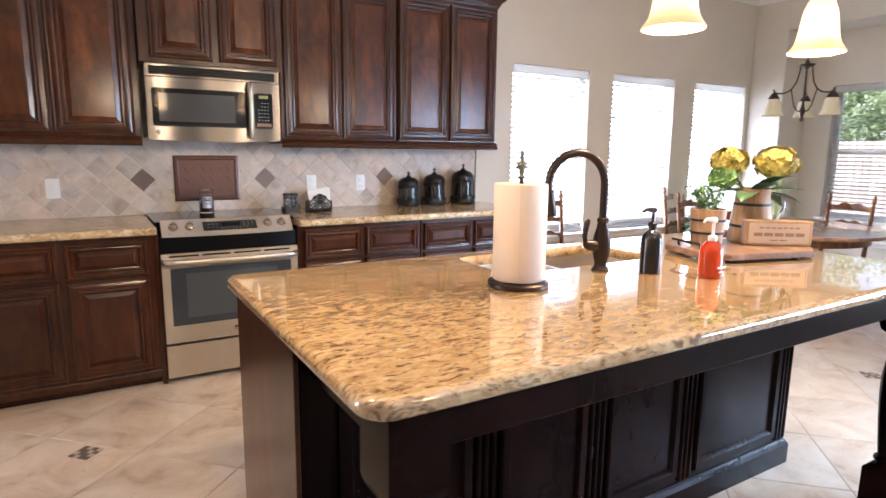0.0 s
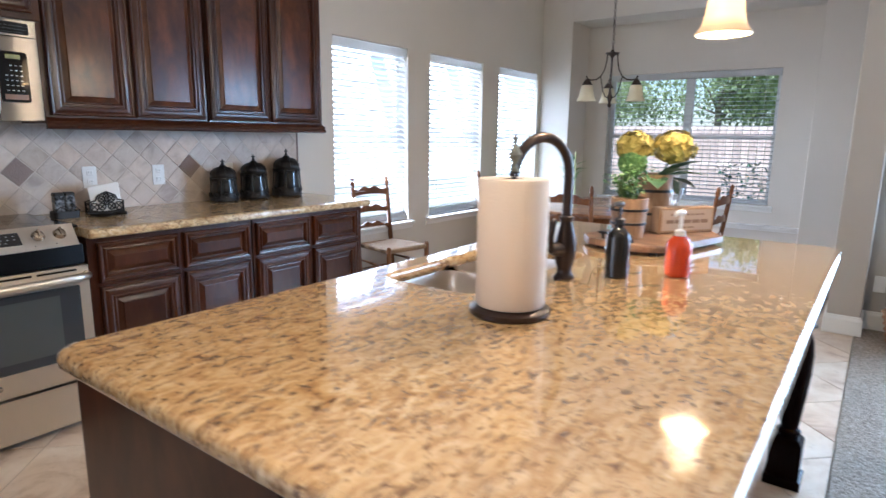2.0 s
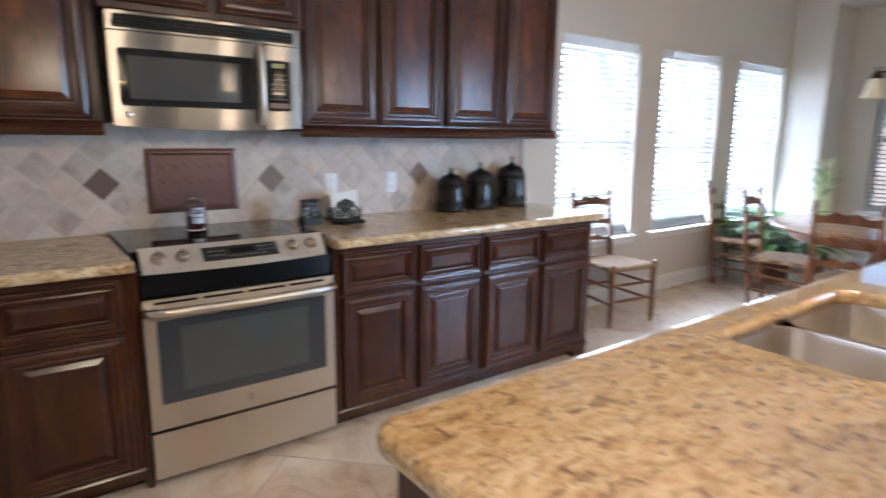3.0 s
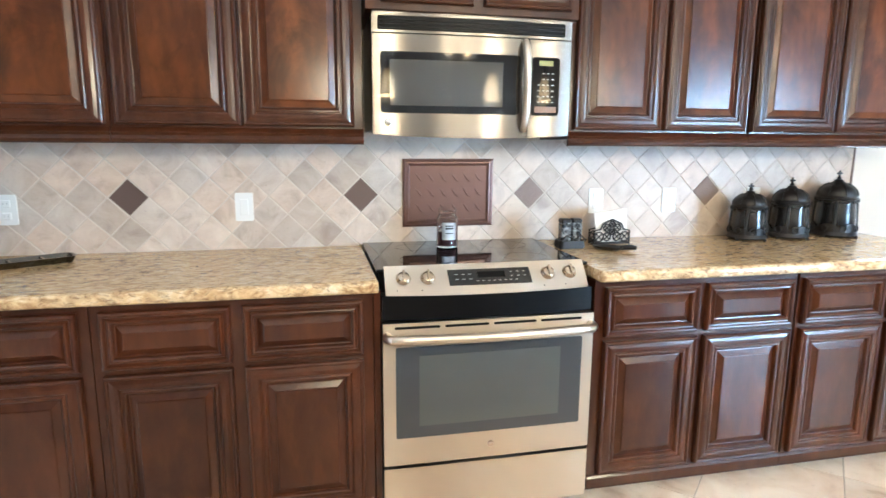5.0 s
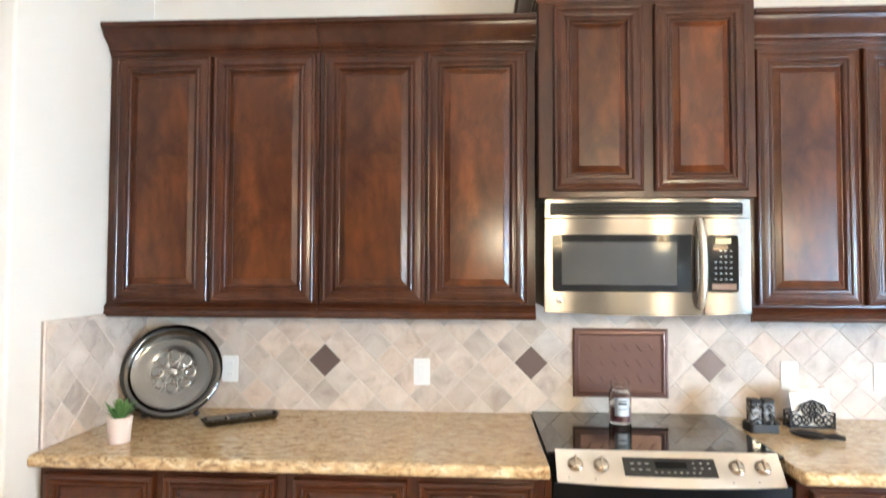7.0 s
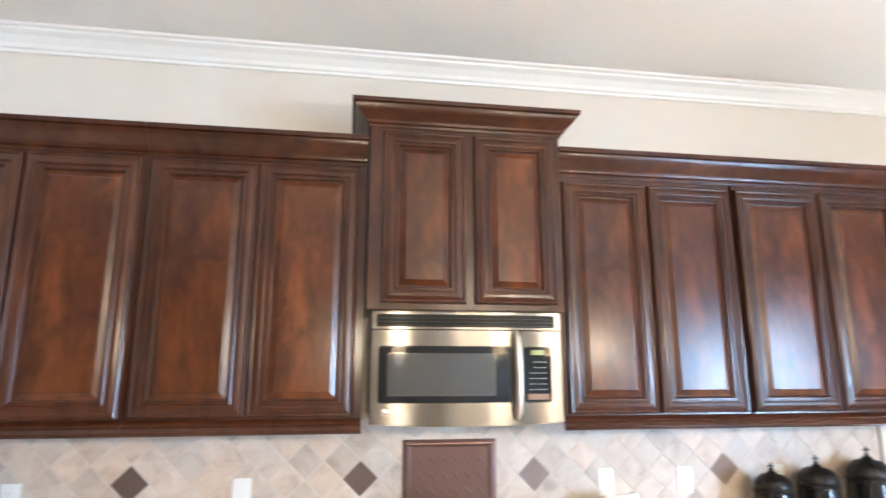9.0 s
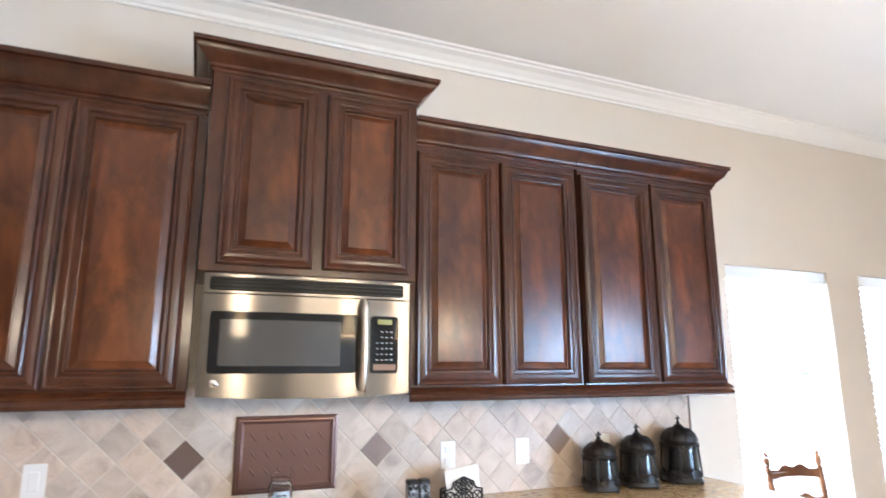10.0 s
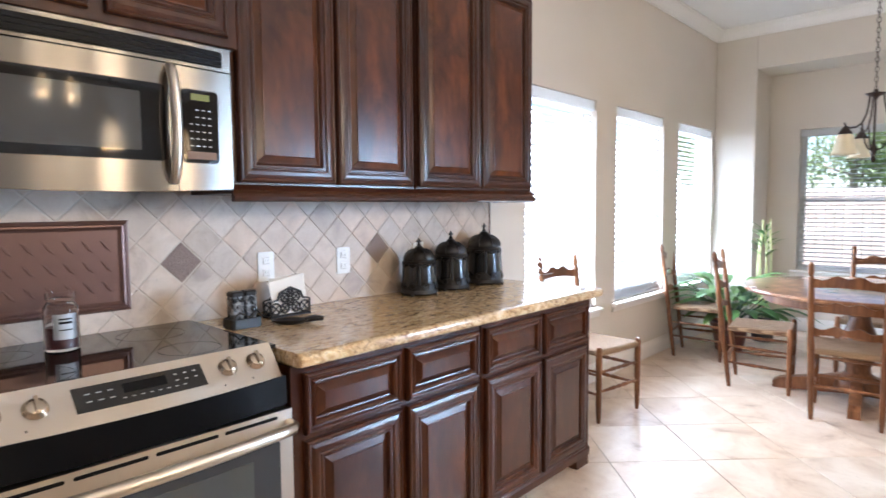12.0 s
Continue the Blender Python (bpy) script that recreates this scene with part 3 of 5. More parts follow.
def island_leg(x, y):
    bm = bmesh.new()
    rings(bm, [[(x + a, y + b, z) for a, b in square(r)] for r, z in ((0.061, 0.891), (0.061, 0.735), (0.055, 0.712), (0.038, 0.695))])
    lathe([(0.034, 0.697), (0.044, 0.69), (0.046, 0.683), (0.038, 0.676), (0.032, 0.665), (0.047, 0.655), (0.049, 0.645), (0.036, 0.635), (0.034, 0.62), (0.045, 0.585), (0.052, 0.53), (0.051, 0.46), (0.044, 0.36), (0.034, 0.255), (0.031, 0.23), (0.042, 0.22), (0.043, 0.212), (0.033, 0.205), (0.036, 0.192)], 20, bm, pose(x, y, 0))
    rings(bm, [[(x + a, y + b, z) for a, b in square(r)] for r, z in ((0.036, 0.196), (0.052, 0.18), (0.055, 0.172), (0.055, 0.04), (0.064, 0.034), (0.064, 0.0))])
    return part("leg", bm, ESPRESSO, isl, "", True)


island_leg(0.073, -0.400)
island_leg(2.703 - 0.610, -0.400)

# ---- appliances ----


def bowed(x0, x1, z0, z1, y, thick, bow, xc, half, corner=0.0, n=20, slope=0.0):
    """A panel facing -y whose face bulges towards -y round xc; corner rounds its corners, slope leans its top back."""
    bm = bmesh.new()
    xs = [x0 + (x1 - x0) * k / n for k in range(n + 1)]
    if corner:
        xs = sorted(set(xs + [x0 + corner * (1 - math.cos(radians(a))) for a in (0, 30, 60, 90)] + [x1 - corner * (1 - math.cos(radians(a))) for a in (0, 30, 60, 90)]))
    loops = []
    for x in xs:
        e = min(x - x0, x1 - x)
        c = corner - math.sqrt(max(0, corner ** 2 - (corner - e) ** 2)) if corner and e < corner else 0
        u = (x - xc) / half
        yy = y - bow * (1 - u * u)
        a, b = z0 + c, z1 - c
        loops.append([(x, yy + slope * (a - z0), a), (x, yy + slope * (b - z0), b), (x, yy + thick + slope * (b - z0), b), (x, yy + thick + slope * (a - z0), a)])
    rings(bm, loops)
    return bm


MX0, MX1, MZ0, MZ1, MY = 0.540, 1.296, 1.372, 1.795, 4.165
mxc, mh = (MX0 + MX1) / 2, (MX1 - MX0) / 2
mw = thing("microwave", "stainless steel over-the-range microwave with black glass door", "microwave", 0, 0, 0)


def arch_down(ob, drop=0.012):
    """Let the lower edge of a microwave panel sag towards its middle."""
    for v in ob.data.vertices:
        if v.co.z < MZ0 + 0.001:
            v.co.z -= drop * (1 - ((v.co.x - mxc) / mh) ** 2)


def mpanel(name, x0, x1, z0, z1, lift, thick, material, parent, corner=0.0, label=""):
    return part(name, bowed(x0, x1, z0, z1, MY - lift - 0.014, thick, 0.016, mxc, mh, corner), material, parent, label, True)


part("body", boxm(MX0, MX1, MY + 0.004, BACK - 0.03, MZ0 + 0.012, MZ1 - 0.002, bev=0.003), BLACK, mw)
mpanel("top_strip", MX0, MX1, 1.726, MZ1, 0.0, 0.03, STEEL, mw)
vent = mpanel("vent_grille", 0.560, 1.268, 1.735, 1.783, 0.002, 0.02, BLACK, mw, 0.008)
for k in range(3):
    mpanel("vent_slat", 0.566, 1.262, 1.741 + 0.0135 * k, 1.7475 + 0.0135 * k, 0.006, 0.006, BLACK, vent)
mdoor = mpanel("door", MX0, 1.122, MZ0, 1.722, 0.0, 0.03, STEEL, mw, 0.0)
arch_down(mdoor)
arch_down(mpanel("control_housing", 1.125, MX1, MZ0, 1.722, 0.0, 0.03, STEEL, mw))
mglass = mpanel("door_glass", 0.568, 1.090, 1.448, 1.662, 0.003, 0.006, GLASS_B, mdoor, 0.012, "black glass window")
mpanel("window_screen", 0.602, 1.022, 1.474, 1.634, 0.0045, 0.004, SCREEN, mglass, 0.004, "grey perforated screen")
hp = []
for k in range(15):
    s = k / 14
    hp.append((1.106, MY - 0.030 - 0.036 * math.sin(math.pi * min(1, max(0, s))) ** 0.45, 1.390 + 0.325 * s))
part("handle", tube(hp, [0.012] + [0.0145] * 13 + [0.012], 12), STEEL_R, mdoor, "curved satin steel handle", True)
mctl = mpanel("control_panel", 1.138, 1.250, 1.447, 1.660, 0.003, 0.006, GLASS_B, mw, 0.012, "black keypad")
mpanel("display", 1.165, 1.222, 1.629, 1.648, 0.0048, 0.003, LCD, mctl)
for r in range(6):
    for q in range(4):
        if r < 2 and q in (0,):
            continue
        mpanel("key", 1.160 + 0.019 * q, 1.169 + 0.019 * q, 1.600 - 0.021 * r, 1.6028 - 0.021 * r, 0.0045, 0.002, PRINT_W, mctl)
# brown bar paints the amber lamp reflection on the keypad
mpanel("start_key", 1.150, 1.240, 1.458, 1.480, 0.0045, 0.002, mat("painted_amber_reflection", (0.16, 0.075, 0.03), 0.5), mctl)
part("badge", lathe([(0.013, 0), (0.013, 0.004), (0.009, 0.006)], 20, None, pose(0.594, MY - 0.016, 1.415, 90)), CHROME, mw, "round polished badge", True)

rg = thing("range", "stainless slide-in electric range with black glass cooktop", "stove", 0, 0, 0)
RX0, RX1 = 0.531, 1.292
rc, rh = (RX0 + RX1) / 2, (RX1 - RX0) / 2
bm = boxm(RX0, RX1, 3.885, 4.49, 0.02, 0.83)
add_box(bm, RX0, RX1, 3.95, 4.49, 0.83, 0.902)
part("body", bm, BLACK, rg)
part("cooktop", boxm(0.522, 1.300, 3.935, 4.508, 0.9035, 0.915, bev=0.003), GLASS_B, rg, "black glass cooktop")
ring_mat = mat("burner_mark", (0.010, 0.0095, 0.0095), 0.06)
for bx, by, br in ((0.72, 4.08, 0.10), (1.11, 4.08, 0.085), (0.72, 4.36, 0.075), (1.11, 4.36, 0.10)):
    bmr = bmesh.new()
    rings(bmr, [[(bx + r * math.cos(a), by + r * math.sin(a), 0.9156) for a in [2 * math.pi * i / 40 for i in range(40)]] for r in (br, br - 0.003)], False, False)
    part("burner_ring", bmr, ring_mat, rg)
# sloping control panel
PT, PB = Vector((0, 3.937, 0.925)), Vector((0, 3.874, 0.838))


def cp_point(x, s, lift=0.0):
    """A point on the control panel: s runs from its back (0) to its front (1)."""
    u = (x - rc) / rh
    y = PT.y + (PB.y - PT.y) * s - 0.035 * (1 - u * u) * s
    z = PT.z + (PB.z - PT.z) * s
    return (x, y - lift * 0.72, z + lift * 0.69)


def cp_patch(x0, x1, s0, s1, lift, material, name, parent, label=""):
    bm = bmesh.new()
    n = 20
    loops = []
    for k in range(n + 1):
        x = x0 + (x1 - x0) * k / n
        loops.append([cp_point(x, s0, lift), cp_point(x, (s0 + s1) / 2, lift + 0.001), cp_point(x, s1, lift), cp_point(x, s1, lift - 0.012), cp_point(x, s0, lift - 0.012)])
    rings(bm, loops)
    return part(name, bm, material, parent, label, True)


cp = cp_patch(0.548, 1.276, 0, 1, 0, STEEL_R, "control_panel", rg)
lcd = cp_patch(0.765, 1.062, 0.2, 0.72, 0.0015, GLASS_B, "display", cp, "dark touch display")
KNOB = mat("warm_steel_knob", (0.46, 0.385, 0.31), 0.22, 1.0)
cp_patch(0.868, 0.968, 0.30, 0.50, 0.0028, BLACK, "clock_window", lcd)
for k in range(3):
    for q in range(2):
        cp_patch(0.788 + 0.024 * k, 0.800 + 0.024 * k, 0.36 + 0.16 * q, 0.38 + 0.16 * q, 0.003, PRINT_W, "key_mark", lcd)
        cp_patch(0.988 + 0.024 * k, 0.996 + 0.024 * k, 0.32 + 0.14 * q, 0.345 + 0.14 * q, 0.003, PRINT_W, "key_mark", lcd)
for k in range(8):
    cp_patch(0.862 + 0.020 * k, 0.870 + 0.020 * k, 0.585, 0.605, 0.003, PRINT_W, "key_mark", lcd)
for kx in (0.610, 0.694, 1.128, 1.212):
    p = cp_point(kx, 0.45, 0.0)
    kb = lathe([(0.025, 0), (0.026, 0.004), (0.022, 0.010), (0.019, 0.018), (0.014, 0.021)], 24, None, pose(p[0], p[1], p[2], 46))
    add = bmesh.ops.create_cube(kb, size=1)["verts"]
    mm = pose(p[0], p[1], p[2], 46) @ Matrix.Translation((0, 0, 0.023)) @ Matrix.Diagonal((0.008, 0.036, 0.016, 1))
    for v in add:
        v.co = mm @ v.co
    part("knob", kb, KNOB, cp, "polished steel knob", True)
    cp_patch(kx - 0.026, kx - 0.023, 0.82, 0.86, 0.0012, BLACK, "knob_mark", cp)
part("front_band", bowed(0.535, 1.288, 0.757, 0.837, 3.868, 0.03, 0.034, rc, rh, 0.0, 20, 0.03), BLACK, rg, "black enamel band", True)
dr = part("oven_door", bowed(RX0 + 0.002, RX1 - 0.002, 0.236, 0.748, 3.846, 0.03, 0.004, rc, rh), STEEL_R, rg, "stainless oven door", True)
for k in range(4):
    x = 0.572 + 0.172 * k
    part("vent_slot", bowed(x, x + 0.155, 0.727, 0.736, 3.8445, 0.006, 0.004, rc, rh, 0.004, 6), BLACK, dr)
og = part("window", bowed(0.575, 1.248, 0.336, 0.664, 3.8442, 0.006, 0.004, rc, rh, 0.006), OVEN_G, dr, "grey tinted oven window", True)
part("inner_pane", bowed(0.655, 1.165, 0.378, 0.632, 3.8428, 0.003, 0.004, rc, rh), mat("oven_inner", (0.075, 0.078, 0.075), 0.1), og)
hb = [(0.545, 3.842, 0.705), (0.548, 3.815, 0.706)] + [(0.56 + 0.703 * k / 14, 3.800 - 0.026 * (1 - ((k - 7) / 7) ** 2), 0.706) for k in range(15)] + [(1.275, 3.815, 0.706), (1.278, 3.842, 0.705)]
part("handle", tube(hb, 0.0165, 14), STEEL_R, dr, "stainless bar handle", True)
part("badge", lathe([(0.012, 0), (0.012, 0.003), (0.008, 0.004)], 20, None, pose(0.912, 3.842, 0.286, 90)), CHROME, dr, "round polished badge", True)
part("drawer", bowed(RX0 + 0.002, RX1 - 0.002, 0.035, 0.222, 3.848, 0.03, 0.004, rc, rh), STEEL_R, rg, "stainless storage drawer", True)

# ---- backsplash fittings ----
TY = 4.513
pl = thing("wall_plaque", "bronze embossed relief plaque framed above the range", "plaque", 0.903, TY, 1.128)
part("frame", panel_front(-0.203, 0.203, -0.148, 0.148, 0, [(0, 0), (0, 0.006), (0.004, 0.012), (0.010, 0.014), (0.014, 0.010), (0.020, 0.011), (0.026, 0.006), (0.032, 0.003)]), PLAQUE, pl)
for i in range(3):
    for j in range(6):
        cx, cz = -0.132 + 0.053 * j, -0.066 + 0.066 * i
        dx, dz = 0.017, -0.021
        nx, nz = 0.0042, 0.0034
        wv = bmesh.new()
        rings(wv, [[Vector((cx + dx * a * q + nx * b * q, -0.0022 - h, cz + dz * a * q + nz * b * q)) for a, b in ((-1, 0), (-0.3, 1), (1, 0), (0.3, -1))] for h, q in ((0, 1), (0.002, 0.85), (0.0034, 0.35))])
        part("relief_stroke", wv, PLAQUE, pl)


def wall_plate(x, z, outlets, label):
    t = thing("outlet_plate", label, "outlet", x, TY, z, group="outlets on the backsplash")
    part("plate", bowed(-0.036, 0.036, -0.058, 0.058, -0.005, 0.006, 0.0015, 0, 0.036, 0.006, 8), WHITE_P, t, "", True)
    if outlets:
        for dz in (-0.024, 0.024):
            o = part("receptacle", boxm(-0.016, 0.016, -0.0085, -0.004, dz - 0.014, dz + 0.014, bev=0.002), WHITE_P, t)
            for sx in (-0.006, 0.006):
                part("slot", boxm(sx - 0.001, sx + 0.001, -0.0093, -0.008, dz - 0.004, dz + 0.005), SLOT, o)
    else:
        part("rocker", boxm(-0.016, 0.016, -0.009, -0.004, -0.033, 0.033, bev=0.002), WHITE_P, t)
    return t


wall_plate(0.042, 1.078, False, "white rocker switch plate on travertine tiles")
wall_plate(1.611, 1.082, True, "white double outlet plate behind the napkin holder")
wall_plate(1.992, 1.080, True, "white outlet plate on travertine tiles")
wall_plate(2.46, 1.080, True, "white outlet plate behind the canisters")
wall_plate(-0.822, 1.080, True, "white outlet plate behind the metal plate")

# ---- sink and faucet ----
sk = thing("sink", "undermount double-bowl stainless steel sink in the island", "sink")
for a, b in ((SX0 - 0.006, 1.725), (1.745, SX1 + 0.006)):
    bm = bmesh.new()
    y0, y1 = SY0 - 0.006, SY1 + 0.006
    lp = []
    for ins, z, rr in ((-0.008, IB - 0.001, 0.07), (0, IB - 0.001, 0.07), (0.004, IB - 0.02, 0.066), (0.012, 0.735, 0.06), (0.022, 0.712, 0.05), (0.045, 0.704, 0.04)):
        lp.append([(x, y, z) for x, y in round_rect(a + ins, b - ins, y0 + ins, y1 - ins, rr, 6)])
    rings(bm, lp, False, True)
    bw = part("bowl", bm, SINK, sk, "", True)
    part("drain", lathe([(0.045, 0.7045), (0.045, 0.707), (0.036, 0.7075), (0.034, 0.7055)], 24, None, pose((a + b) / 2, (y0 + y1) / 2, 0)), CHROME, bw, "", True)
fx, fy = 1.705, 1.762
fc = thing("faucet", "oil-rubbed bronze gooseneck pull-down kitchen faucet", "faucet", fx, fy, IT)
part("base", lathe([(0.030, 0), (0.030, 0.006), (0.026, 0.010), (0.021, 0.018), (0.021, 0.03), (0.026, 0.045), (0.030, 0.07), (0.031, 0.095), (0.026, 0.125), (0.019, 0.15), (0.017, 0.165), (0.020, 0.170), (0.020, 0.178), (0.0145, 0.182)], 24), ORB, fc, "", True)
dx, dy = -0.94, 0.34
arc = [(0, 0, 0.18), (0, 0, 0.24)]
for k in range(0, 25):
    a = math.pi * k / 24 * 1.06
    q = 0.099 * (1 - math.cos(a))
    arc.append((dx * q, dy * q, 0.292 + 0.104 * math.sin(a)))
part("neck", tube(arc, 0.0135, 14), ORB, fc, "", True)
e0, e1 = Vector(arc[-1]), Vector(arc[-2])
tip = (e0 - e1).normalized()
part("spray_head", tube([e0, e0 + tip * 0.006, e0 + tip * 0.02, e0 + tip * 0.07, e0 + tip * 0.085], [0.0145, 0.017, 0.016, 0.021, 0.019], 16), ORB, fc, "", True)
hv = part("valve", tube([(-0.015, 0.003, 0.085), (-0.05, 0.012, 0.09), (-0.062, 0.015, 0.092)], [0.021, 0.019, 0.012], 14), ORB, fc, "", True)
part("lever", tube([(-0.058, 0.013, 0.09), (-0.066, 0.015, 0.12), (-0.060, 0.013, 0.165), (-0.052, 0.012, 0.175)], [0.008, 0.009, 0.011, 0.006], 10), ORB, hv, "", True)

# ---- things on the island ----
PAPER = mat("paper_towel", (0.62, 0.51, 0.42), 0.9)
bump(PAPER, noise_tex(PAPER, coords(PAPER), 160, 2), 0.4, 0.002)
tw = thing("paper_towel_holder", "bronze paper towel holder with a full white roll", "paper towel", 1.312, 1.712, IT)
part("base", lathe([(0.088, 0), (0.092, 0.004), (0.092, 0.014), (0.084, 0.020), (0.0, 0.022)], 40), ORB, tw, "", True)
part("rod", lathe([(0.006, 0.02), (0.006, 0.325)], 10), ORB, tw)
part("finial", lathe([(0.006, 0.318), (0.012, 0.322), (0.007, 0.330), (0.006, 0.338), (0.013, 0.350), (0.015, 0.358), (0.009, 0.370), (0.005, 0.385), (0.007, 0.391), (0.002, 0.402)], 16), mat("pewter", (0.14, 0.14, 0.12), 0.4, 0.7), tw, "pewter finial", True)
for sg in (-1, 1):
    part("finial_leaf", tube([(sg * 0.004, 0, 0.345), (sg * 0.018, 0, 0.352), (sg * 0.016, 0, 0.366), (sg * 0.009, 0, 0.362)], [0.003, 0.004, 0.003, 0.002], 6), bpy.data.materials["pewter"], tw, "", True)
rl = bmesh.new()
lathe([(0.021, 0.023), (0.0765, 0.023), (0.0785, 0.026), (0.0785, 0.302), (0.0765, 0.306), (0.021, 0.306)], 48, rl, None, False)
part("paper_roll", rl, PAPER, tw, "white paper roll", True)
part("loose_edge", rot_panel(boxm(-0.001, 0.012, -0.0012, 0.0012, 0.026, 0.303, bev=0.0005), pose(-0.05, -0.0605, 0, 0, 0, 38)), PAPER, tw)


def dispenser(name, x, y, body_prof, glass, cap, label, pump_h):
    t = thing(name, label, "soap bottle", x, y, IT)
    part("bottle", lathe(body_prof, 28), glass, t, "", True)
    top = body_prof[-1][1]
    part("collar", lathe([(0.014, top - 0.001), (0.015, top + 0.014), (0.010, top + 0.018), (0.005, top + 0.020), (0.005, top + pump_h - 0.012)], 18), cap, t, "", True)
    part("pump_head", tube([(0.006, 0, top + pump_h - 0.008), (0, 0, top + pump_h - 0.008), (-0.03, 0.006, top + pump_h - 0.006), (-0.04, 0.008, top + pump_h - 0.014)], [0.010, 0.010, 0.006, 0.004], 10), cap, t, "", True)
    return t


BROWN_G = mat("dark_bottle", (0.016, 0.014, 0.013), 0.12)
dispenser("soap_dispenser", 1.822, 1.652, [(0.030, 0), (0.034, 0.003), (0.034, 0.115), (0.031, 0.128), (0.020, 0.140), (0.013, 0.146), (0.013, 0.155)], BROWN_G, IRON, "dark bottle soap dispenser with a black pump", 0.065)
ORANGE = mat("orange_soap", (0.60, 0.065, 0.012), 0.08)
bsdf(ORANGE).inputs["Transmission Weight"].default_value = 0.45
CLEAR = mat("clear_plastic", (0.82, 0.80, 0.78), 0.25)
sb = dispenser("hand_soap", 1.948, 1.515, [(0.030, 0), (0.035, 0.004), (0.037, 0.02), (0.037, 0.085), (0.034, 0.10), (0.022, 0.115), (0.018, 0.120)], ORANGE, CLEAR, "orange liquid hand soap bottle with white pump", 0.075)
part("label_bar", bowed(-0.022, 0.022, 0.035, 0.042, -0.0372, 0.0006, 0.006, 0, 0.035), PRINT_W, sb)
part("label_bar", bowed(-0.015, 0.015, 0.022, 0.026, -0.0372, 0.0006, 0.006, 0, 0.035), PRINT_W, sb)

BOARD = wood("board_wood", (0.07, 0.035, 0.022), (0.14, 0.075, 0.045), (0.26, 0.16, 0.10), 0.4, 0.1, (20, 2, 20))
bd = thing("serving_board", "wooden octagonal serving board with iron handles", "serving board", 2.452, 1.742, IT, -14)
L2, W2, C2 = 0.268, 0.178, 0.075
octo = [(-L2 + C2, -W2), (L2 - C2, -W2), (L2, -W2 + C2), (L2, W2 - C2), (L2 - C2, W2), (-L2 + C2, W2), (-L2, W2 - C2), (-L2, -W2 + C2)]
part("board", prism(octo, 0.012, 0.035, None, None, 0.004), BOARD, bd)
for sx in (-1, 1):
    for sy in (-1, 1):
        part("foot", lathe([(0.014, 0), (0.016, 0.012)], 12, None, pose(sx * 0.18, sy * 0.11, 0)), IRON, bd)
    part("handle", tube([(sx * 0.235, -0.06, 0.034), (sx * 0.242, -0.06, 0.058), (sx * 0.275, -0.05, 0.064), (sx * 0.275, 0.05, 0.064), (sx * 0.242, 0.06, 0.058), (sx * 0.235, 0.06, 0.034)], 0.005, 8), IRON, bd, "", True)
BT = IT + 0.036
LEAF = mat("leaf_green", (0.07, 0.16, 0.04), 0.5)
LEAF_D = mat("leaf_dark", (0.035, 0.085, 0.03), 0.45)
YEL = mat("hydrangea_yellow", (0.62, 0.46, 0.045), 0.7)
for m_, c0, c1 in ((LEAF, (0.05, 0.13, 0.03), (0.16, 0.28, 0.08)), (LEAF_D, (0.02, 0.06, 0.03), (0.06, 0.13, 0.06)), (YEL, (0.20, 0.15, 0.015), (0.46, 0.37, 0.09))):
    g = m_.node_tree.nodes.new("ShaderNodeNewGeometry")
    ln(m_, ramp(m_, g.outputs["Random Per Island"], [(0.0, c0), (1.0, c1)]), bsdf(m_).inputs["Base Color"])


def leaf(bm, base, way, length, width, curl=0.3, up=(0, 0, 1)):
    """A pointed, folded leaf of eight faces."""
    w = Vector(way).normalized()
    s = w.cross(Vector(up))
    s = s.normalized() if s.length > 1e-4 else Vector((1, 0, 0))
    n = s.cross(w).normalized()
    b = Vector(base)
    mid, lft, rgt = [], [], []
    for k in range(5):
        f = k / 4
        c = b + w * (length * f) - n * (curl * length * f * f)
        ww = width * math.sin(math.pi * min(1, 0.08 + f * 0.92)) ** 0.8 * 0.5
        mid.append(bm.verts.new(c))
        lft.append(bm.verts.new(c + s * ww + n * ww * 0.25))
        rgt.append(bm.verts.new(c - s * ww + n * ww * 0.25))
    for k in range(4):
        bm.faces.new((mid[k], mid[k + 1], lft[k + 1], lft[k]))
        bm.faces.new((mid[k + 1], mid[k], rgt[k], rgt[k + 1]))


def rand_way(r, zmin=-1.0):
    while True:
        v = Vector((r.uniform(-1, 1), r.uniform(-1, 1), r.uniform(zmin, 1)))
        if 0.1 < v.length < 1:
            return v.normalized()


pot = thing("herb_planter", "small wooden bucket planter with green herbs", "plant pot", 2.325, 1.80, BT)
part("bucket", lathe([(0.056, 0), (0.057, 0.003), (0.068, 0.145), (0.064, 0.148), (0.060, 0.13), (0.0, 0.128)], 28), PINE, pot, "", True)
for z in (0.05, 0.10):
    part("band", lathe([(0.0595 + z * 0.078, z), (0.0605 + z * 0.078, z), (0.0612 + z * 0.078, z + 0.009), (0.06 + z * 0.078, z + 0.009)], 28), IRON, pot)
r = random.Random(11)
bm = bmesh.new()
for k in range(40):
    a = r.uniform(0, 6.28)
    w = Vector((math.cos(a) * r.uniform(0.1, 1.3), math.sin(a) * r.uniform(0.1, 1.3), 1)).normalized()
    tl = r.uniform(0.08, 0.16)
    p0 = Vector((r.uniform(-0.03, 0.03), r.uniform(-0.03, 0.03), 0.13))
    for j in range(9):
        q = p0 + w * tl * (0.25 + 0.75 * j / 8)
        leaf(bm, q, rand_way(r, -0.3), r.uniform(0.016, 0.026), 0.012)
part("herb_foliage", bm, LEAF, pot)

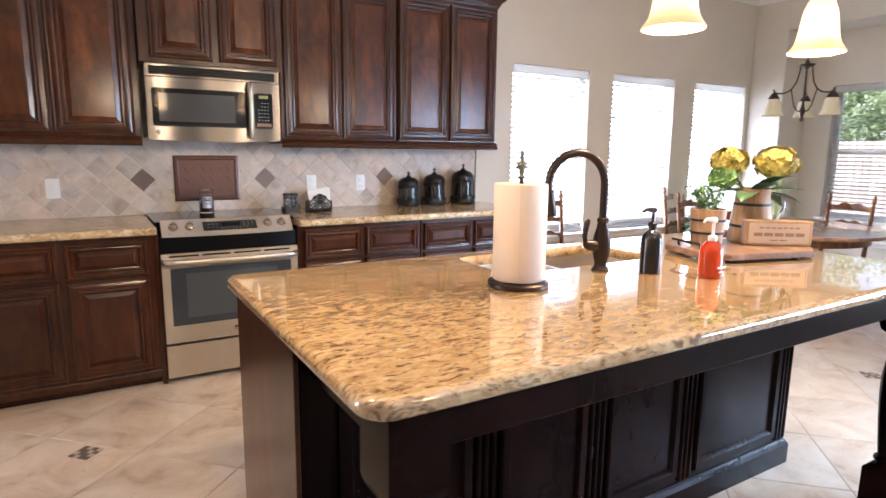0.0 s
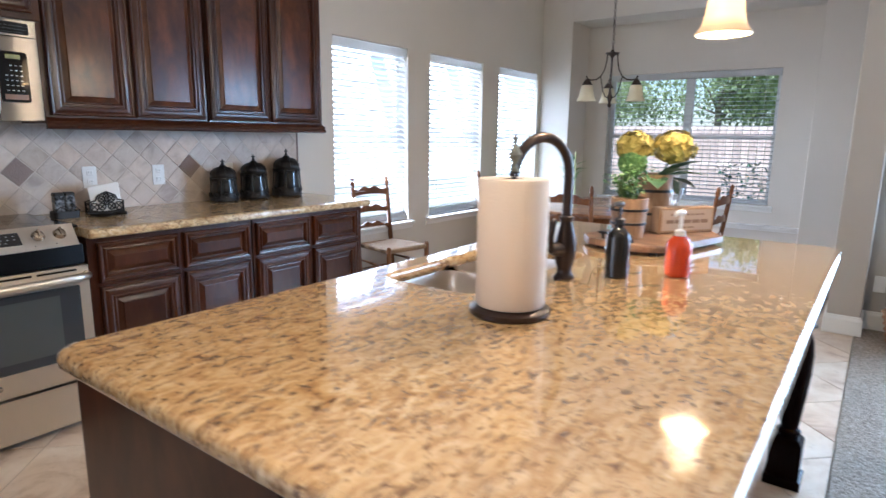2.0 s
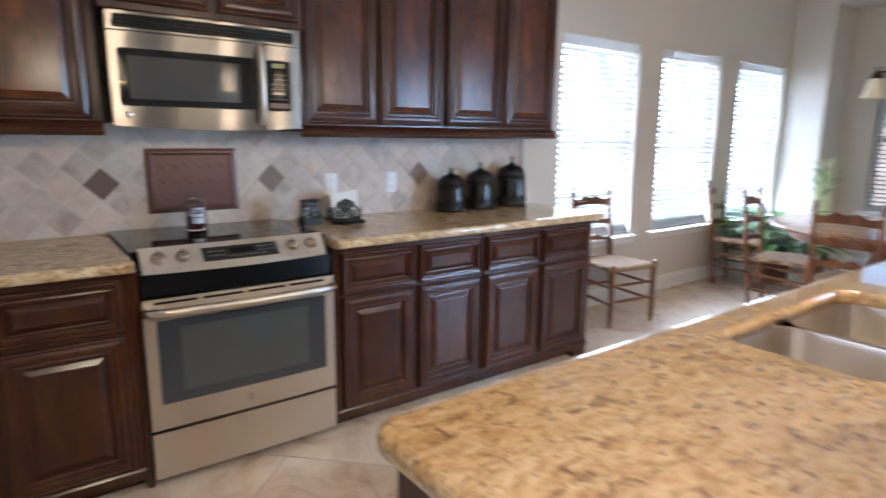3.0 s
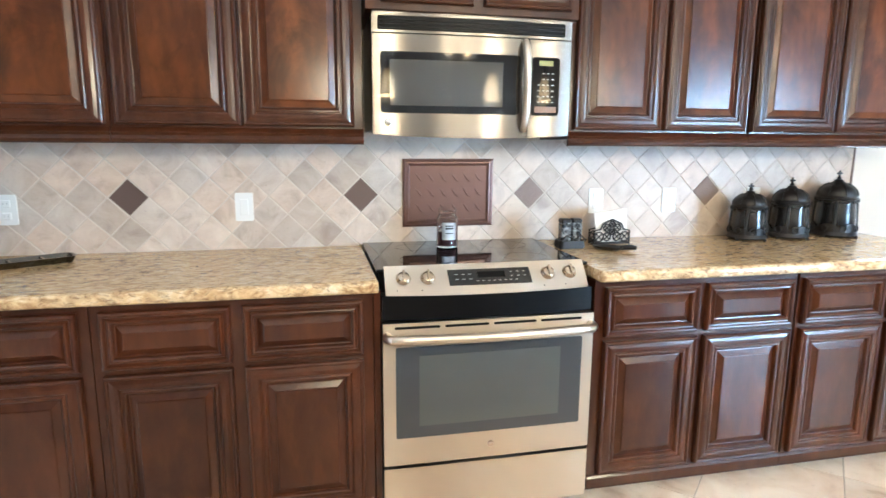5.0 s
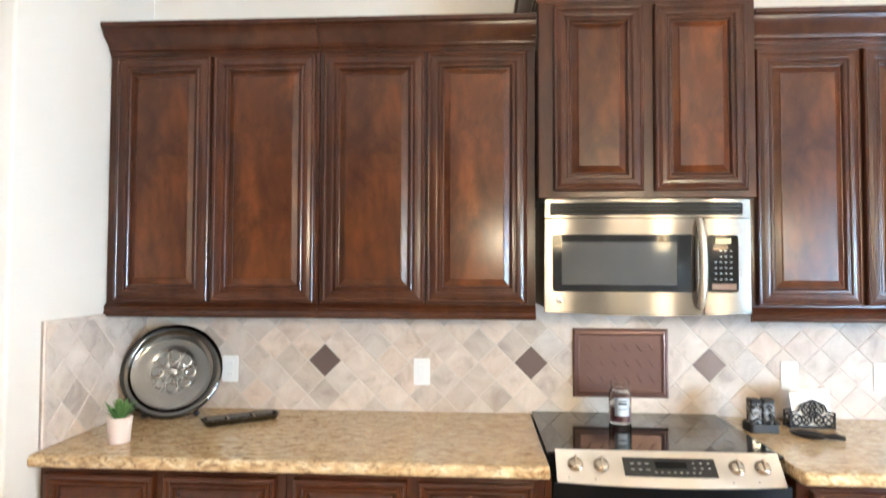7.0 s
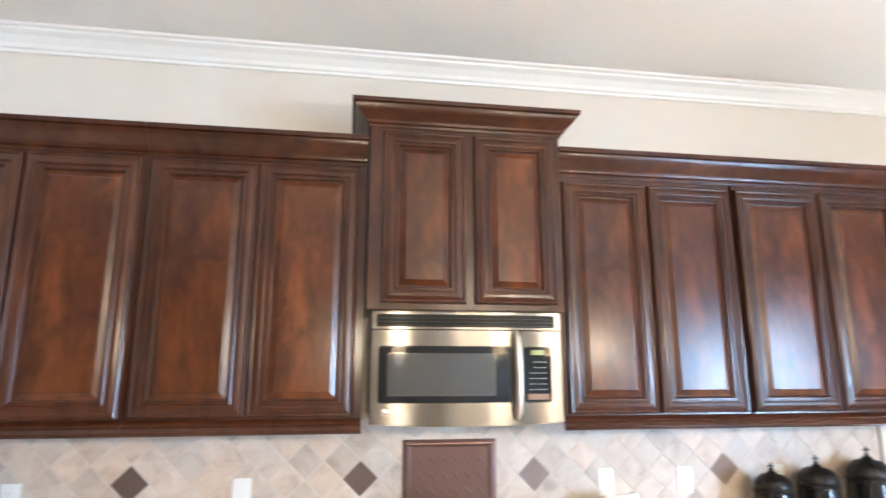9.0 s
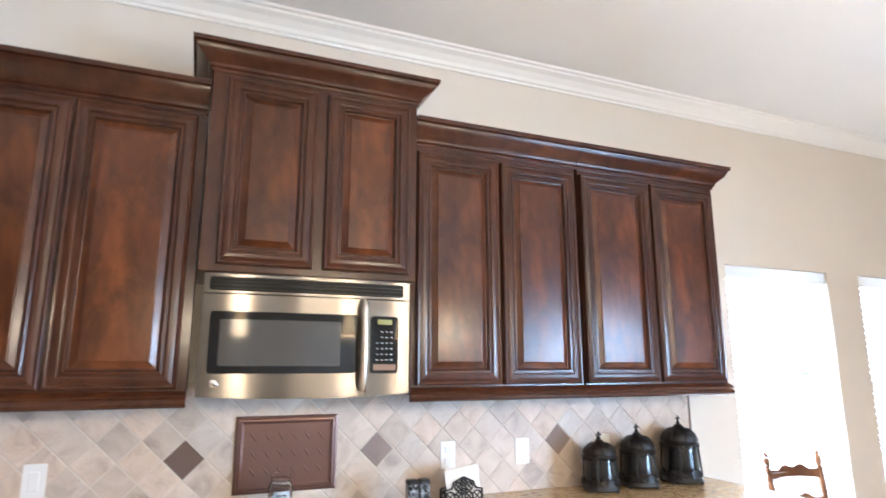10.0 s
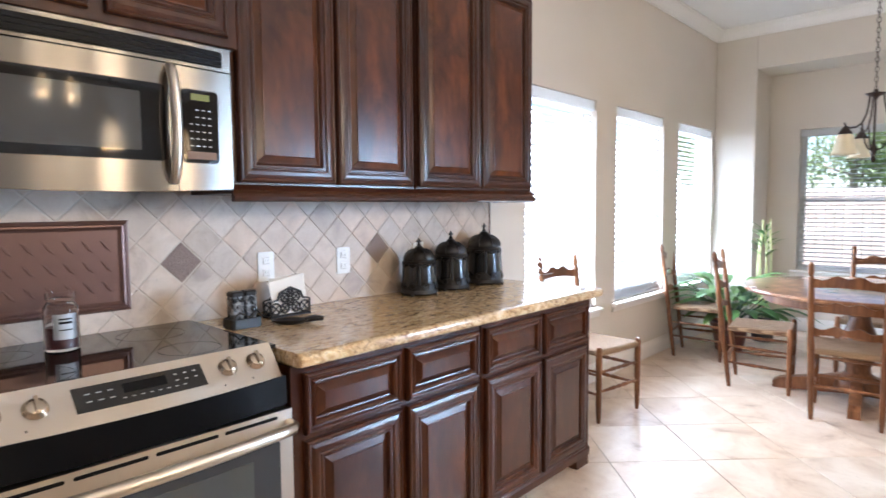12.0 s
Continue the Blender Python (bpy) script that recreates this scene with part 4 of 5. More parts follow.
pt = thing("flower_pitcher", "wood-look pitcher holding yellow hydrangea flowers", "vase", 2.615, 1.80, BT)
part("pitcher", lathe([(0.083, 0), (0.085, 0.004), (0.078, 0.10), (0.066, 0.19), (0.066, 0.20), (0.072, 0.222), (0.069, 0.222), (0.062, 0.20), (0.0, 0.18)], 32), PINE, pt, "", True)
for z, rr in ((0.06, 0.0818), (0.15, 0.0722)):
    part("band", lathe([(rr - 0.002, z), (rr + 0.0012, z), (rr, z + 0.011), (rr - 0.003, z + 0.011)], 32), IRON, pt)
part("handle", tube([(0.05, -0.045, 0.205), (0.085, -0.075, 0.20), (0.092, -0.082, 0.15), (0.08, -0.07, 0.09), (0.055, -0.05, 0.075)], [0.007] * 5, 10), mat("galvanised_metal", (0.45, 0.46, 0.47), 0.35, 0.8), pt, "galvanised metal handle", True)
for (hx, hy, hz, hr, sd) in ((0.07, -0.045, 0.325, 0.086, 3), (-0.095, 0.06, 0.330, 0.072, 5), (-0.14, 0.05, 0.265, 0.05, 6)):
    r = random.Random(sd)
    part("stem", tube([(0, 0, 0.16), (hx * 0.5, hy * 0.5, 0.24), (hx, hy, hz - 0.03)], 0.004, 6), LEAF_D, pt)
    bm = bmesh.new()
    for k in range(130):
        w = rand_way(r, -0.55)
        c = Vector((hx, hy, hz)) + Vector((w.x * hr, w.y * hr, w.z * hr * 0.78)) * r.uniform(0.72, 1.0)
        s = w.orthogonal().normalized()
        t2 = w.cross(s)
        a0 = r.uniform(0, 6.28)
        for p in range(4):
            a = a0 + p * math.pi / 2
            leaf(bm, c, s * math.cos(a) + t2 * math.sin(a) + w * 0.35, 0.024, 0.021, 0.1, w)
    part("flower_head", bm, YEL if sd != 6 else LEAF, pt, "yellow hydrangea bloom" if sd != 6 else "green hydrangea bud")
bm = bmesh.new()
r = random.Random(8)
for a, el, lnz in ((-40, 0.1, 0.17), (-70, 0.5, 0.16), (-110, 0.9, 0.2), (150, 0.3, 0.16), (200, 0.2, 0.17), (-15, -0.1, 0.17), (90, 0.3, 0.15), (240, 0.7, 0.17)):
    leaf(bm, (0.02 * math.cos(radians(a)), 0.02 * math.sin(radians(a)), 0.2), (math.cos(radians(a)), math.sin(radians(a)), el), lnz, 0.085, 0.35)
part("leaves", bm, LEAF_D, pt, "broad dark green leaves")

sg = thing("sign_box", "small wooden box sign with printed script", "sign", 2.592, 1.672, BT, -36)
part("box", boxm(-0.128, 0.128, -0.02, 0.03, 0, 0.10, bev=0.003), PINE, sg)
part("face", boxm(-0.116, 0.116, -0.0225, -0.0195, 0.010, 0.090), mat("sign_paper", (0.44, 0.335, 0.265), 0.7), sg)
INK = mat("brown_ink", (0.22, 0.14, 0.10), 0.7)
r = random.Random(2)
for z, h, a, b, n in ((0.072, 0.006, -0.08, 0.08, 7), (0.045, 0.014, -0.10, 0.10, 5), (0.022, 0.005, -0.035, 0.035, 2)):
    step = (b - a) / n
    for k in range(n):
        part("print_bar", boxm(a + step * k + 0.003, a + step * (k + 1) - 0.003, -0.0235, -0.0224, z - h / 2, z + h / 2), INK, sg)

# ---- things on the kitchen counter ----


def canister(x, y, h, rad, label):
    t = thing("canister", label, "canister", x, y, CT, group="canisters on the counter")
    b = h * 0.56
    part("body", lathe([(rad * 0.88, 0.02), (rad * 0.93, 0.05), (rad * 0.88, b * 0.6), (rad * 0.82, b)], 32), CERAMIC_B, t, "glossy black ceramic body", True)
    part("lid", lathe([(rad * 0.828, b), (rad * 0.902, b + 0.003), (rad * 0.92, b + 0.010), (rad * 0.874, b + 0.015), (rad * 0.892, b + 0.022), (rad * 0.874, b + h * 0.11), (rad * 0.791, b + h * 0.165), (rad * 0.607, b + h * 0.215), (rad * 0.405, b + h * 0.24), (rad * 0.386, b + h * 0.25), (rad * 0.239, b + h * 0.27), (rad * 0.184, b + h * 0.30), (rad * 0.092, b + h * 0.31)], 32), IRON, t, "domed iron lid with a stepped crown", True)
    for i in range(8):
        a = 2 * math.pi * (i + 0.5) / 8
        ca, sa = math.cos(a), math.sin(a)
        part("lid_rib", tube([(ca * rad * q, sa * rad * q, b + h * z) for q, z in ((0.893, 0.07), (0.888, 0.11), (0.805, 0.165), (0.617, 0.217), (0.405, 0.247))], 0.0035, 5), IRON, t)
        part("rim_scallop", tube([(math.cos(a + u * 0.36) * rad * 0.905, math.sin(a + u * 0.36) * rad * 0.905, b + 0.006 - 0.018 * (1 - u * u)) for u in (-1, -0.5, 0, 0.5, 1)], 0.004, 5), IRON, t)
    z0 = b + h * 0.30
    fm = lathe([(0.005, z0), (0.012, z0 + 0.007), (0.006, z0 + 0.014), (0.005, h - 0.016), (0.004, h)], 12)
    add_box(fm, -0.014, 0.014, -0.004, 0.004, h - 0.019, h - 0.010, 0.0015)
    part("finial", fm, IRON, t, "", True)
    fb = bmesh.new()
    n = 64
    loops = [[(rr * math.cos(2 * math.pi * i / n), rr * math.sin(2 * math.pi * i / n), z) for i in range(n)] for rr, z in ((rad * 0.98, 0.006), (rad * 1.04, 0.012), (rad * 1.0, 0.022), (rad * 0.97, 0.028))]
    loops.append([(rad * 0.97 * math.cos(2 * math.pi * i / n), rad * 0.97 * math.sin(2 * math.pi * i / n), h * (0.15 + 0.07 * abs(math.sin(math.pi * i * 6 / n)))) for i in range(n)])
    loops.append([(rad * 0.90 * math.cos(2 * math.pi * i / n), rad * 0.90 * math.sin(2 * math.pi * i / n), h * 0.13) for i in range(n)])
    rings(fb, loops, True, True)
    part("base_ring", fb, IRON, t, "scalloped cast iron base")
    for i in range(8):
        a = 2 * math.pi * (i + 0.5) / 8
        ca, sa = math.cos(a), math.sin(a)
        rm = bmesh.new()
        for cz, cr in ((0.046, 0.014), ):
            pts = [Vector((ca, sa, 0)) * rad * 1.0 + Vector((-sa, ca, 0)) * cr * math.cos(q) + Vector((0, 0, cz + cr * math.sin(q))) for q in [2 * math.pi * k / 12 for k in range(13)]]
            tube(pts, 0.003, 5, rm)
        part("scroll", rm, IRON, t)
        if i % 2 == 0:
            part("foot", lathe([(0.006, 0), (0.010, 0.003), (0.007, 0.012)], 8, None, pose(ca * rad, sa * rad, 0)), IRON, t)
    for i in range(4):
        a = math.pi / 4 + i * math.pi / 2
        part("strap", tube([(rad * 0.93 * math.cos(a), rad * 0.93 * math.sin(a), 0.03), (rad * 0.84 * math.cos(a), rad * 0.84 * math.sin(a), b + 0.004)], 0.006, 8), IRON, t)
    return t


canister(2.332, 4.375, 0.265, 0.085, "small black canister with ornate iron lid and base")
canister(2.566, 4.385, 0.290, 0.091, "medium black canister with ornate iron lid and base")
canister(2.842, 4.395, 0.322, 0.101, "large black canister with ornate iron lid and base")

nh = thing("napkin_holder", "black iron scrollwork holder filled with white napkins", "napkin holder", 1.615, 4.372, CT)
for yy in (-0.024, 0.024):
    bm = bmesh.new()
    tube([(-0.085, yy, 0.008), (0.085, yy, 0.008)], 0.005, 6, bm)
    arch = [(-0.085, yy, 0.0), (-0.085, yy, 0.062), (-0.055, yy, 0.068), (-0.045, yy, 0.092), (0, yy, 0.112), (0.045, yy, 0.092), (0.055, yy, 0.068), (0.085, yy, 0.062), (0.085, yy, 0.0)]
    tube(arch, 0.0045, 6, bm)
    for cx, cz, rr in ((-0.062, 0.035, 0.021), (-0.024, 0.035, 0.018), (0.024, 0.035, 0.018), (0.062, 0.035, 0.021), (-0.025, 0.075, 0.016), (0.025, 0.075, 0.016), (0, 0.09, 0.013), (0, 0.056, 0.012)):
        tube([(cx + rr * math.cos(q), yy, cz + rr * math.sin(q)) for q in [2 * math.pi * k / 12 for k in range(13)]], 0.0036, 6, bm)
        tube([(cx - rr * 0.7, yy, cz - rr * 0.7), (cx + rr * 0.7, yy, cz + rr * 0.7)], 0.003, 5, bm)
        tube([(cx - rr * 0.7, yy, cz + rr * 0.7), (cx + rr * 0.7, yy, cz - rr * 0.7)], 0.003, 5, bm)
    part("scroll_panel", bm, IRON, nh)
part("tray", boxm(-0.087, 0.087, -0.028, 0.028, 0.002, 0.006), IRON, nh)
NAP = mat("white_napkin", (0.80, 0.76, 0.71), 0.9)
for k in range(5):
    part("napkin", rot_panel(boxm(-0.075, 0.075, -0.0015, 0.0015, 0.007, 0.15, bev=0.0008), pose(0.012 + 0.002 * k, -0.014 + 0.007 * k, 0, 0, -9.0 + k * 1.5, 0)), NAP, nh)

SHAKER = mat("smoked_glass", (0.05, 0.055, 0.06), 0.06, 0, 0.6)
shv = noise_tex(SHAKER, coords(SHAKER), 55, 4, 0.6, 0.8)
ln(SHAKER, ramp(SHAKER, shv, [(0.42, (0.02, 0.022, 0.026)), (0.62, (0.30, 0.32, 0.35))]), bsdf(SHAKER).inputs["Base Color"])
ss = thing("shaker_caddy", "iron caddy holding two smoked glass shakers", "shaker set", 1.392, 4.300, CT)
ss.scale = (1.08, 1.1, 1.2)
part("caddy", sweep(round_rect(-0.05, 0.05, -0.032, 0.032, 0.012, 4), [(0, 0.003), (0.004, 0.003), (0.003, 0.028), (0, 0.03)], None, True), IRON, ss)
part("tray", prism(round_rect(-0.05, 0.05, -0.032, 0.032, 0.012, 4), 0.0, 0.004), IRON, ss)
for sx in (-0.023, 0.023):
    s_ = part("shaker", prism(round_rect(sx - 0.02, sx + 0.02, -0.02, 0.02, 0.006, 3), 0.005, 0.092, None, None, 0.004), SHAKER, ss, "mottled smoked glass shaker")
    part("cap", prism(round_rect(sx - 0.0205, sx + 0.0205, -0.0205, 0.0205, 0.006, 3), 0.0925, 0.106, None, None, 0.005), IRON, s_)
part("scroll", tube([(-0.052, -0.036, 0.03), (-0.03, -0.038, 0.05), (0, -0.039, 0.034), (0.03, -0.038, 0.05), (0.052, -0.036, 0.03)], 0.003, 6), IRON, ss)

sr = thing("spoon_rest", "black cast iron spoon rest on the granite", "spoon rest", 1.535, 4.225, CT, -38)
part("dish", lathe([(0.03, 0.0), (0.045, 0.010), (0.048, 0.016), (0.044, 0.015), (0.03, 0.006), (0.0, 0.005)], 20, None, Matrix.Diagonal((1.4, 0.8, 1, 1))), IRON, sr, "", True)
part("handle", tube([(0.05, 0, 0.012), (0.085, 0, 0.018), (0.115, 0, 0.016)], [0.009, 0.012, 0.008], 8), IRON, sr, "", True)

cj = thing("candle_jar", "glass jar candle with deep red wax on the cooktop", "candle", 0.862, 4.345, 0.9152)
cj.scale = (1.2, 1.2, 1.15)
GLASS = mat("clear_glass", (1, 1, 1), 0.02)
bsdf(GLASS).inputs["Transmission Weight"].default_value = 1.0
bsdf(GLASS).inputs["IOR"].default_value = 1.3
part("jar", lathe([(0.034, 0), (0.037, 0.004), (0.037, 0.10), (0.033, 0.112), (0.028, 0.118), (0.028, 0.124), (0.031, 0.126), (0.031, 0.142), (0.029, 0.142), (0.026, 0.122), (0.034, 0.098), (0.034, 0.006), (0.0, 0.005)], 28), GLASS, cj, "clear glass jar", True)
part("wax", lathe([(0.0, 0.006), (0.0335, 0.006), (0.0335, 0.058), (0.0, 0.056)], 28), mat("red_wax", (0.07, 0.004, 0.008), 0.3), cj, "deep red wax", True)
lb = part("label_paper", bowed(-0.024, 0.024, 0.03, 0.092, -0.0375 + 0.012, 0.0006, 0.0125, 0, 0.0262), mat("label_paper", (0.50, 0.52, 0.56), 0.6), cj, "grey printed label", True)
for z, h in ((0.078, 0.004), (0.068, 0.006), (0.052, 0.003)):
    part("print_bar", bowed(-0.014, 0.014, z, z + h, -0.0375 + 0.0115, 0.0006, 0.0125, 0, 0.0262), BLACK, lb)

PEWTER = mat("dark_pewter", (0.20, 0.19, 0.18), 0.15, 1.0)
SILVER = mat("worn_silver", (0.52, 0.50, 0.47), 0.2, 1.0)
pv = thing("decorative_plate", "round dark pewter plate with embossed flowers on a stand", "plate", -1.022, 4.395, CT, 17)
tiltm = pose(0, -0.02, 0.186, 90 - 20, 0, 0) @ Matrix.Scale(0.95, 4)
part("rim", lathe([(0.172, 0.012), (0.180, 0.020), (0.192, 0.026), (0.205, 0.024), (0.213, 0.018), (0.212, 0.012), (0.190, 0.008), (0.172, 0.004)], 56, None, tiltm, False), mat("black_pewter", (0.10, 0.095, 0.09), 0.16, 1.0), pv, "blackened rim", True)
part("well", lathe([(0.0, -0.006), (0.085, -0.006), (0.10, -0.004), (0.112, 0.002), (0.14, 0.0), (0.158, 0.004), (0.1735, 0.012), (0.173, 0.004), (0.14, -0.010), (0.0, -0.012)], 56, None, tiltm), PEWTER, pv, "polished pewter well", True)
for k in range(8):
    a = 2 * math.pi * k / 8
    bm = bmesh.new()
    cx, cy = 0.068 * math.cos(a), 0.068 * math.sin(a)
    tube([tiltm @ Vector((cx + 0.027 * math.cos(q), cy + 0.027 * math.sin(q), -0.004)) for q in [2 * math.pi * j / 10 for j in range(11)]], 0.0030, 6, bm)
    tube([tiltm @ Vector((0.045 * math.cos(a) + 0.012 * math.cos(q), 0.045 * math.sin(a) + 0.012 * math.sin(q), -0.004)) for q in [2 * math.pi * j / 8 for j in range(9)]], 0.0028, 6, bm)
    tube([tiltm @ Vector((0.025 * math.cos(a), 0.025 * math.sin(a), -0.004)), tiltm @ Vector((0.102 * math.cos(a + 0.3), 0.102 * math.sin(a + 0.3), -0.004))], 0.0026, 6, bm)
    part("relief_petal", bm, SILVER, pv, "", True)
part("relief_boss", lathe([(0.022, -0.007), (0.019, 0.0), (0.01, 0.003), (0.0, 0.003)], 14, None, tiltm), SILVER, pv, "", True)
st = part("stand", tube([(-0.11, -0.055, 0.012), (-0.10, -0.035, 0.004), (-0.09, 0.03, 0.004), (0, 0.05, 0.02), (0.09, 0.03, 0.004), (0.10, -0.035, 0.004), (0.11, -0.055, 0.012)], 0.006, 8), IRON, pv, "dark wooden plate stand", True)
for sx in (-0.1, 0.1):
    part("peg", lathe([(0.008, 0), (0.012, 0.01), (0.007, 0.03), (0.009, 0.036)], 10, None, pose(sx, -0.046, 0)), IRON, st)

sp = thing("succulent_pot", "small blush pot with spiky green plant on the counter", "plant pot", -1.005, 3.985, CT)
part("pot", lathe([(0.034, 0), (0.036, 0.003), (0.043, 0.092), (0.039, 0.092), (0.037, 0.08), (0.0, 0.078)], 28), mat("blush_ceramic", (0.72, 0.58, 0.50), 0.5), sp, "", True)
bm = bmesh.new()
r = random.Random(5)
for k in range(60):
    a = r.uniform(0, 6.28)
    sprd = r.uniform(0.05, 0.7)
    leaf(bm, (0.02 * math.cos(a) * sprd, 0.02 * math.sin(a) * sprd, 0.078), (math.cos(a) * sprd, math.sin(a) * sprd, 1), r.uniform(0.05, 0.095), 0.012, 0.2)
part("foliage", bm, LEAF, sp)

tr = thing("relish_tray", "narrow dark pewter divided tray on the counter", "tray", -0.685, 4.30, CT, 33)
bm = bmesh.new()
rings(bm, [[(x, y, z) for x, y in round_rect(-0.15 + i, 0.15 - i, -0.05 + i, 0.05 - i, 0.03 - min(i, 0.02), 5)] for i, z in ((0.012, 0), (0.004, 0.012), (0, 0.022), (-0.004, 0.024), (0.003, 0.024), (0.012, 0.008))])
part("tray", bm, bpy.data.materials["black_pewter"], tr, "", True)
for sx in (-0.05, 0.05):
    part("divider", boxm(sx - 0.003, sx + 0.003, -0.044, 0.044, 0.008, 0.021, bev=0.001), PEWTER, tr)

bn = thing("waste_bin", "grey plastic bin with a pale liner beside the cabinet", "bin", 3.235, 4.30, 0)
part("bin", lathe([(0.105, 0), (0.11, 0.01), (0.135, 0.60), (0.14, 0.61), (0.13, 0.61), (0.105, 0.03), (0.0, 0.02)], 28), GREY_P, bn, "", True)
part("liner", lathe([(0.142, 0.575), (0.145, 0.60), (0.140, 0.616), (0.129, 0.614), (0.124, 0.50)], 28, None, None, False), WHITE_P, bn, "pale bin liner", True)

# ---- hanging lamps ----
SHADE = bpy.data.materials.new("amber_glass_shade")
SHADE.use_nodes = True
sb_ = bsdf(SHADE)
sb_.inputs["Base Color"].default_value = (0.6, 0.48, 0.32, 1)
sb_.inputs["Roughness"].default_value = 0.3
sz = SHADE.node_tree.nodes.new("ShaderNodeTexCoord")
sx_ = SHADE.node_tree.nodes.new("ShaderNodeSeparateXYZ")
ln(SHADE, sz.outputs["Object"], sx_.inputs[0])
mr = nd(SHADE, "ShaderNodeMapRange", From_Min=0.0, From_Max=0.2)
ln(SHADE, sx_.outputs[2], mr.inputs[0])
ln(SHADE, ramp(SHADE, mr.outputs[0], [(0.0, (0.22, 0.085, 0.015)), (0.12, (0.34, 0.15, 0.035)), (0.28, (1.0, 0.58, 0.19)), (0.7, (1.0, 0.62, 0.24)), (1.0, (0.30, 0.13, 0.04))]), sb_.inputs["Emission Color"])
sb_.inputs["Emission Strength"].default_value = 1.35
BULB = mat("bulb_glow", (1, 0.9, 0.7), 0.4)
bsdf(BULB).inputs["Emission Color"].default_value = (1, 0.82, 0.5, 1)
bsdf(BULB).inputs["Emission Strength"].default_value = 5.0


def point_lamp(x, y, z, power, color=(1, 0.77, 0.46)):
    d = bpy.data.lights.new("bulb_light", "POINT")
    d.energy, d.color, d.shadow_soft_size = power, color, 0.05
    o = new("bulb_light", d)
    o.location = (x, y, z)
    return o


K_B = 0.88
BELL = [(0.106, 0.0), (0.110, 0.004), (0.100, 0.016), (0.086, 0.034), (0.078, 0.06), (0.072, 0.10), (0.064, 0.145), (0.050, 0.180), (0.032, 0.198), (0.026, 0.202)]
BELL_IN = [(0.026, 0.199), (0.046, 0.178), (0.060, 0.143), (0.068, 0.10), (0.074, 0.06), (0.082, 0.034), (0.096, 0.016), (0.106, 0.002)]


BELL = [(r_ * K_B, z_) for r_, z_ in BELL]
BELL_IN = [(r_ * K_B, z_) for r_, z_ in BELL_IN]


def pendant(x, y, z, label):
    t = thing("pendant_lamp", label, "pendant lamp", x, y, z, group="pendant lamps over the island")
    bm = bmesh.new()
    lathe(BELL + BELL_IN, 36, bm, None, False)
    sh = part("shade", bm, SHADE, t, "glowing amber glass bell shade", True)
    sh.visible_shadow = False
    part("fitter", lathe([(0.030, 0.196), (0.032, 0.203), (0.030, 0.225), (0.018, 0.240), (0.012, 0.262), (0.007, 0.27)], 20), ORB, t, "", True)
    part("rod", lathe([(0.006, 0.265), (0.006, CZ - z - 0.02)], 10), ORB, t)
    part("canopy", lathe([(0.008, CZ - z - 0.035), (0.05, CZ - z - 0.02), (0.062, CZ - z - 0.004)], 24), ORB, t, "", True)
    part("bulb", lathe([(0.012, 0.19), (0.02, 0.16), (0.03, 0.125), (0.026, 0.10), (0.0, 0.09)], 16), BULB, t, "", True)
    point_lamp(x, y, z + 0.06, 20)
    return t


pendant(0.535, 1.640, 1.710, "amber glass bell pendant on a bronze rod")
pendant(1.812, 1.620, 1.708, "amber glass bell pendant on a bronze rod")
pendant(2.580, 1.590, 1.702, "amber glass bell pendant on a bronze rod")

CREAM_G = mat("cream_glass", (0.80, 0.72, 0.52), 0.35)
bsdf(CREAM_G).inputs["Transmission Weight"].default_value = 0.25
ch = thing("chandelier", "bronze dining chandelier with three cream glass shades", "chandelier", 5.11, 2.985, 1.64)
part("column", lathe([(0.004, -0.06), (0.012, -0.05), (0.018, -0.035), (0.010, -0.02), (0.016, 0.0), (0.022, 0.03), (0.012, 0.06), (0.007, 0.10), (0.007, 0.34), (0.02, 0.36), (0.055, 0.375), (0.058, 0.383), (0.02, 0.39), (0.008, 0.41)], 20), ORB, ch, "", True)
for k in range(3):
    a = radians(25 + 120 * k)
    ca, sa = math.cos(a), math.sin(a)
    arm = []
    for rr, z in ((0.045, 0.375), (0.05, 0.32), (0.065, 0.25), (0.10, 0.19), (0.14, 0.165), (0.19, 0.158), (0.222, 0.166), (0.235, 0.19)):
        arm.append((ca * rr, sa * rr, z))
    part("arm", tube(arm, 0.006, 8), ORB, ch, "", True)
    arm2 = [(ca * rr, sa * rr, z) for rr, z in ((0.10, 0.19), (0.085, 0.13), (0.07, 0.07), (0.045, 0.03), (0.012, 0.02))]
    part("brace", tube(arm2, 0.005, 8), ORB, ch, "", True)
    mt = pose(ca * 0.225, sa * 0.225, 0) @ Matrix.Diagonal((1.12, 1.12, 1.0, 1))
    part("socket", lathe([(0.006, 0.17), (0.012, 0.165), (0.022, 0.15), (0.036, 0.125), (0.038, 0.115)], 18, None, mt), ORB, ch, "", True)
    bm = bmesh.new()
    lathe([(0.036, 0.118), (0.044, 0.10), (0.05, 0.06), (0.058, 0.02), (0.072, -0.012), (0.07, -0.012), (0.055, 0.02), (0.047, 0.06), (0.041, 0.10), (0.033, 0.116)], 24, bm, mt, False)
    part("shade", bm, CREAM_G, ch, "cream glass bell shade", True)
lk = None
zc = 2.05 - 1.64
while zc < CZ - 1.64 - 0.03:
    ring = [(0.009 * math.cos(q), 0, 0.019 * math.sin(q)) for q in [2 * math.pi * j / 10 for j in range(11)]]
    if lk is None:
        lk = part("chain_link", tube(ring, 0.0026, 6), ORB, ch)
        o = lk
    else:
        o = new("chain_link", lk.data)
        o.parent = ch
    o.matrix_basis = pose(0, 0, zc, 0, 0, 90 * (round(zc * 1000 / 31) % 2))
    zc += 0.031
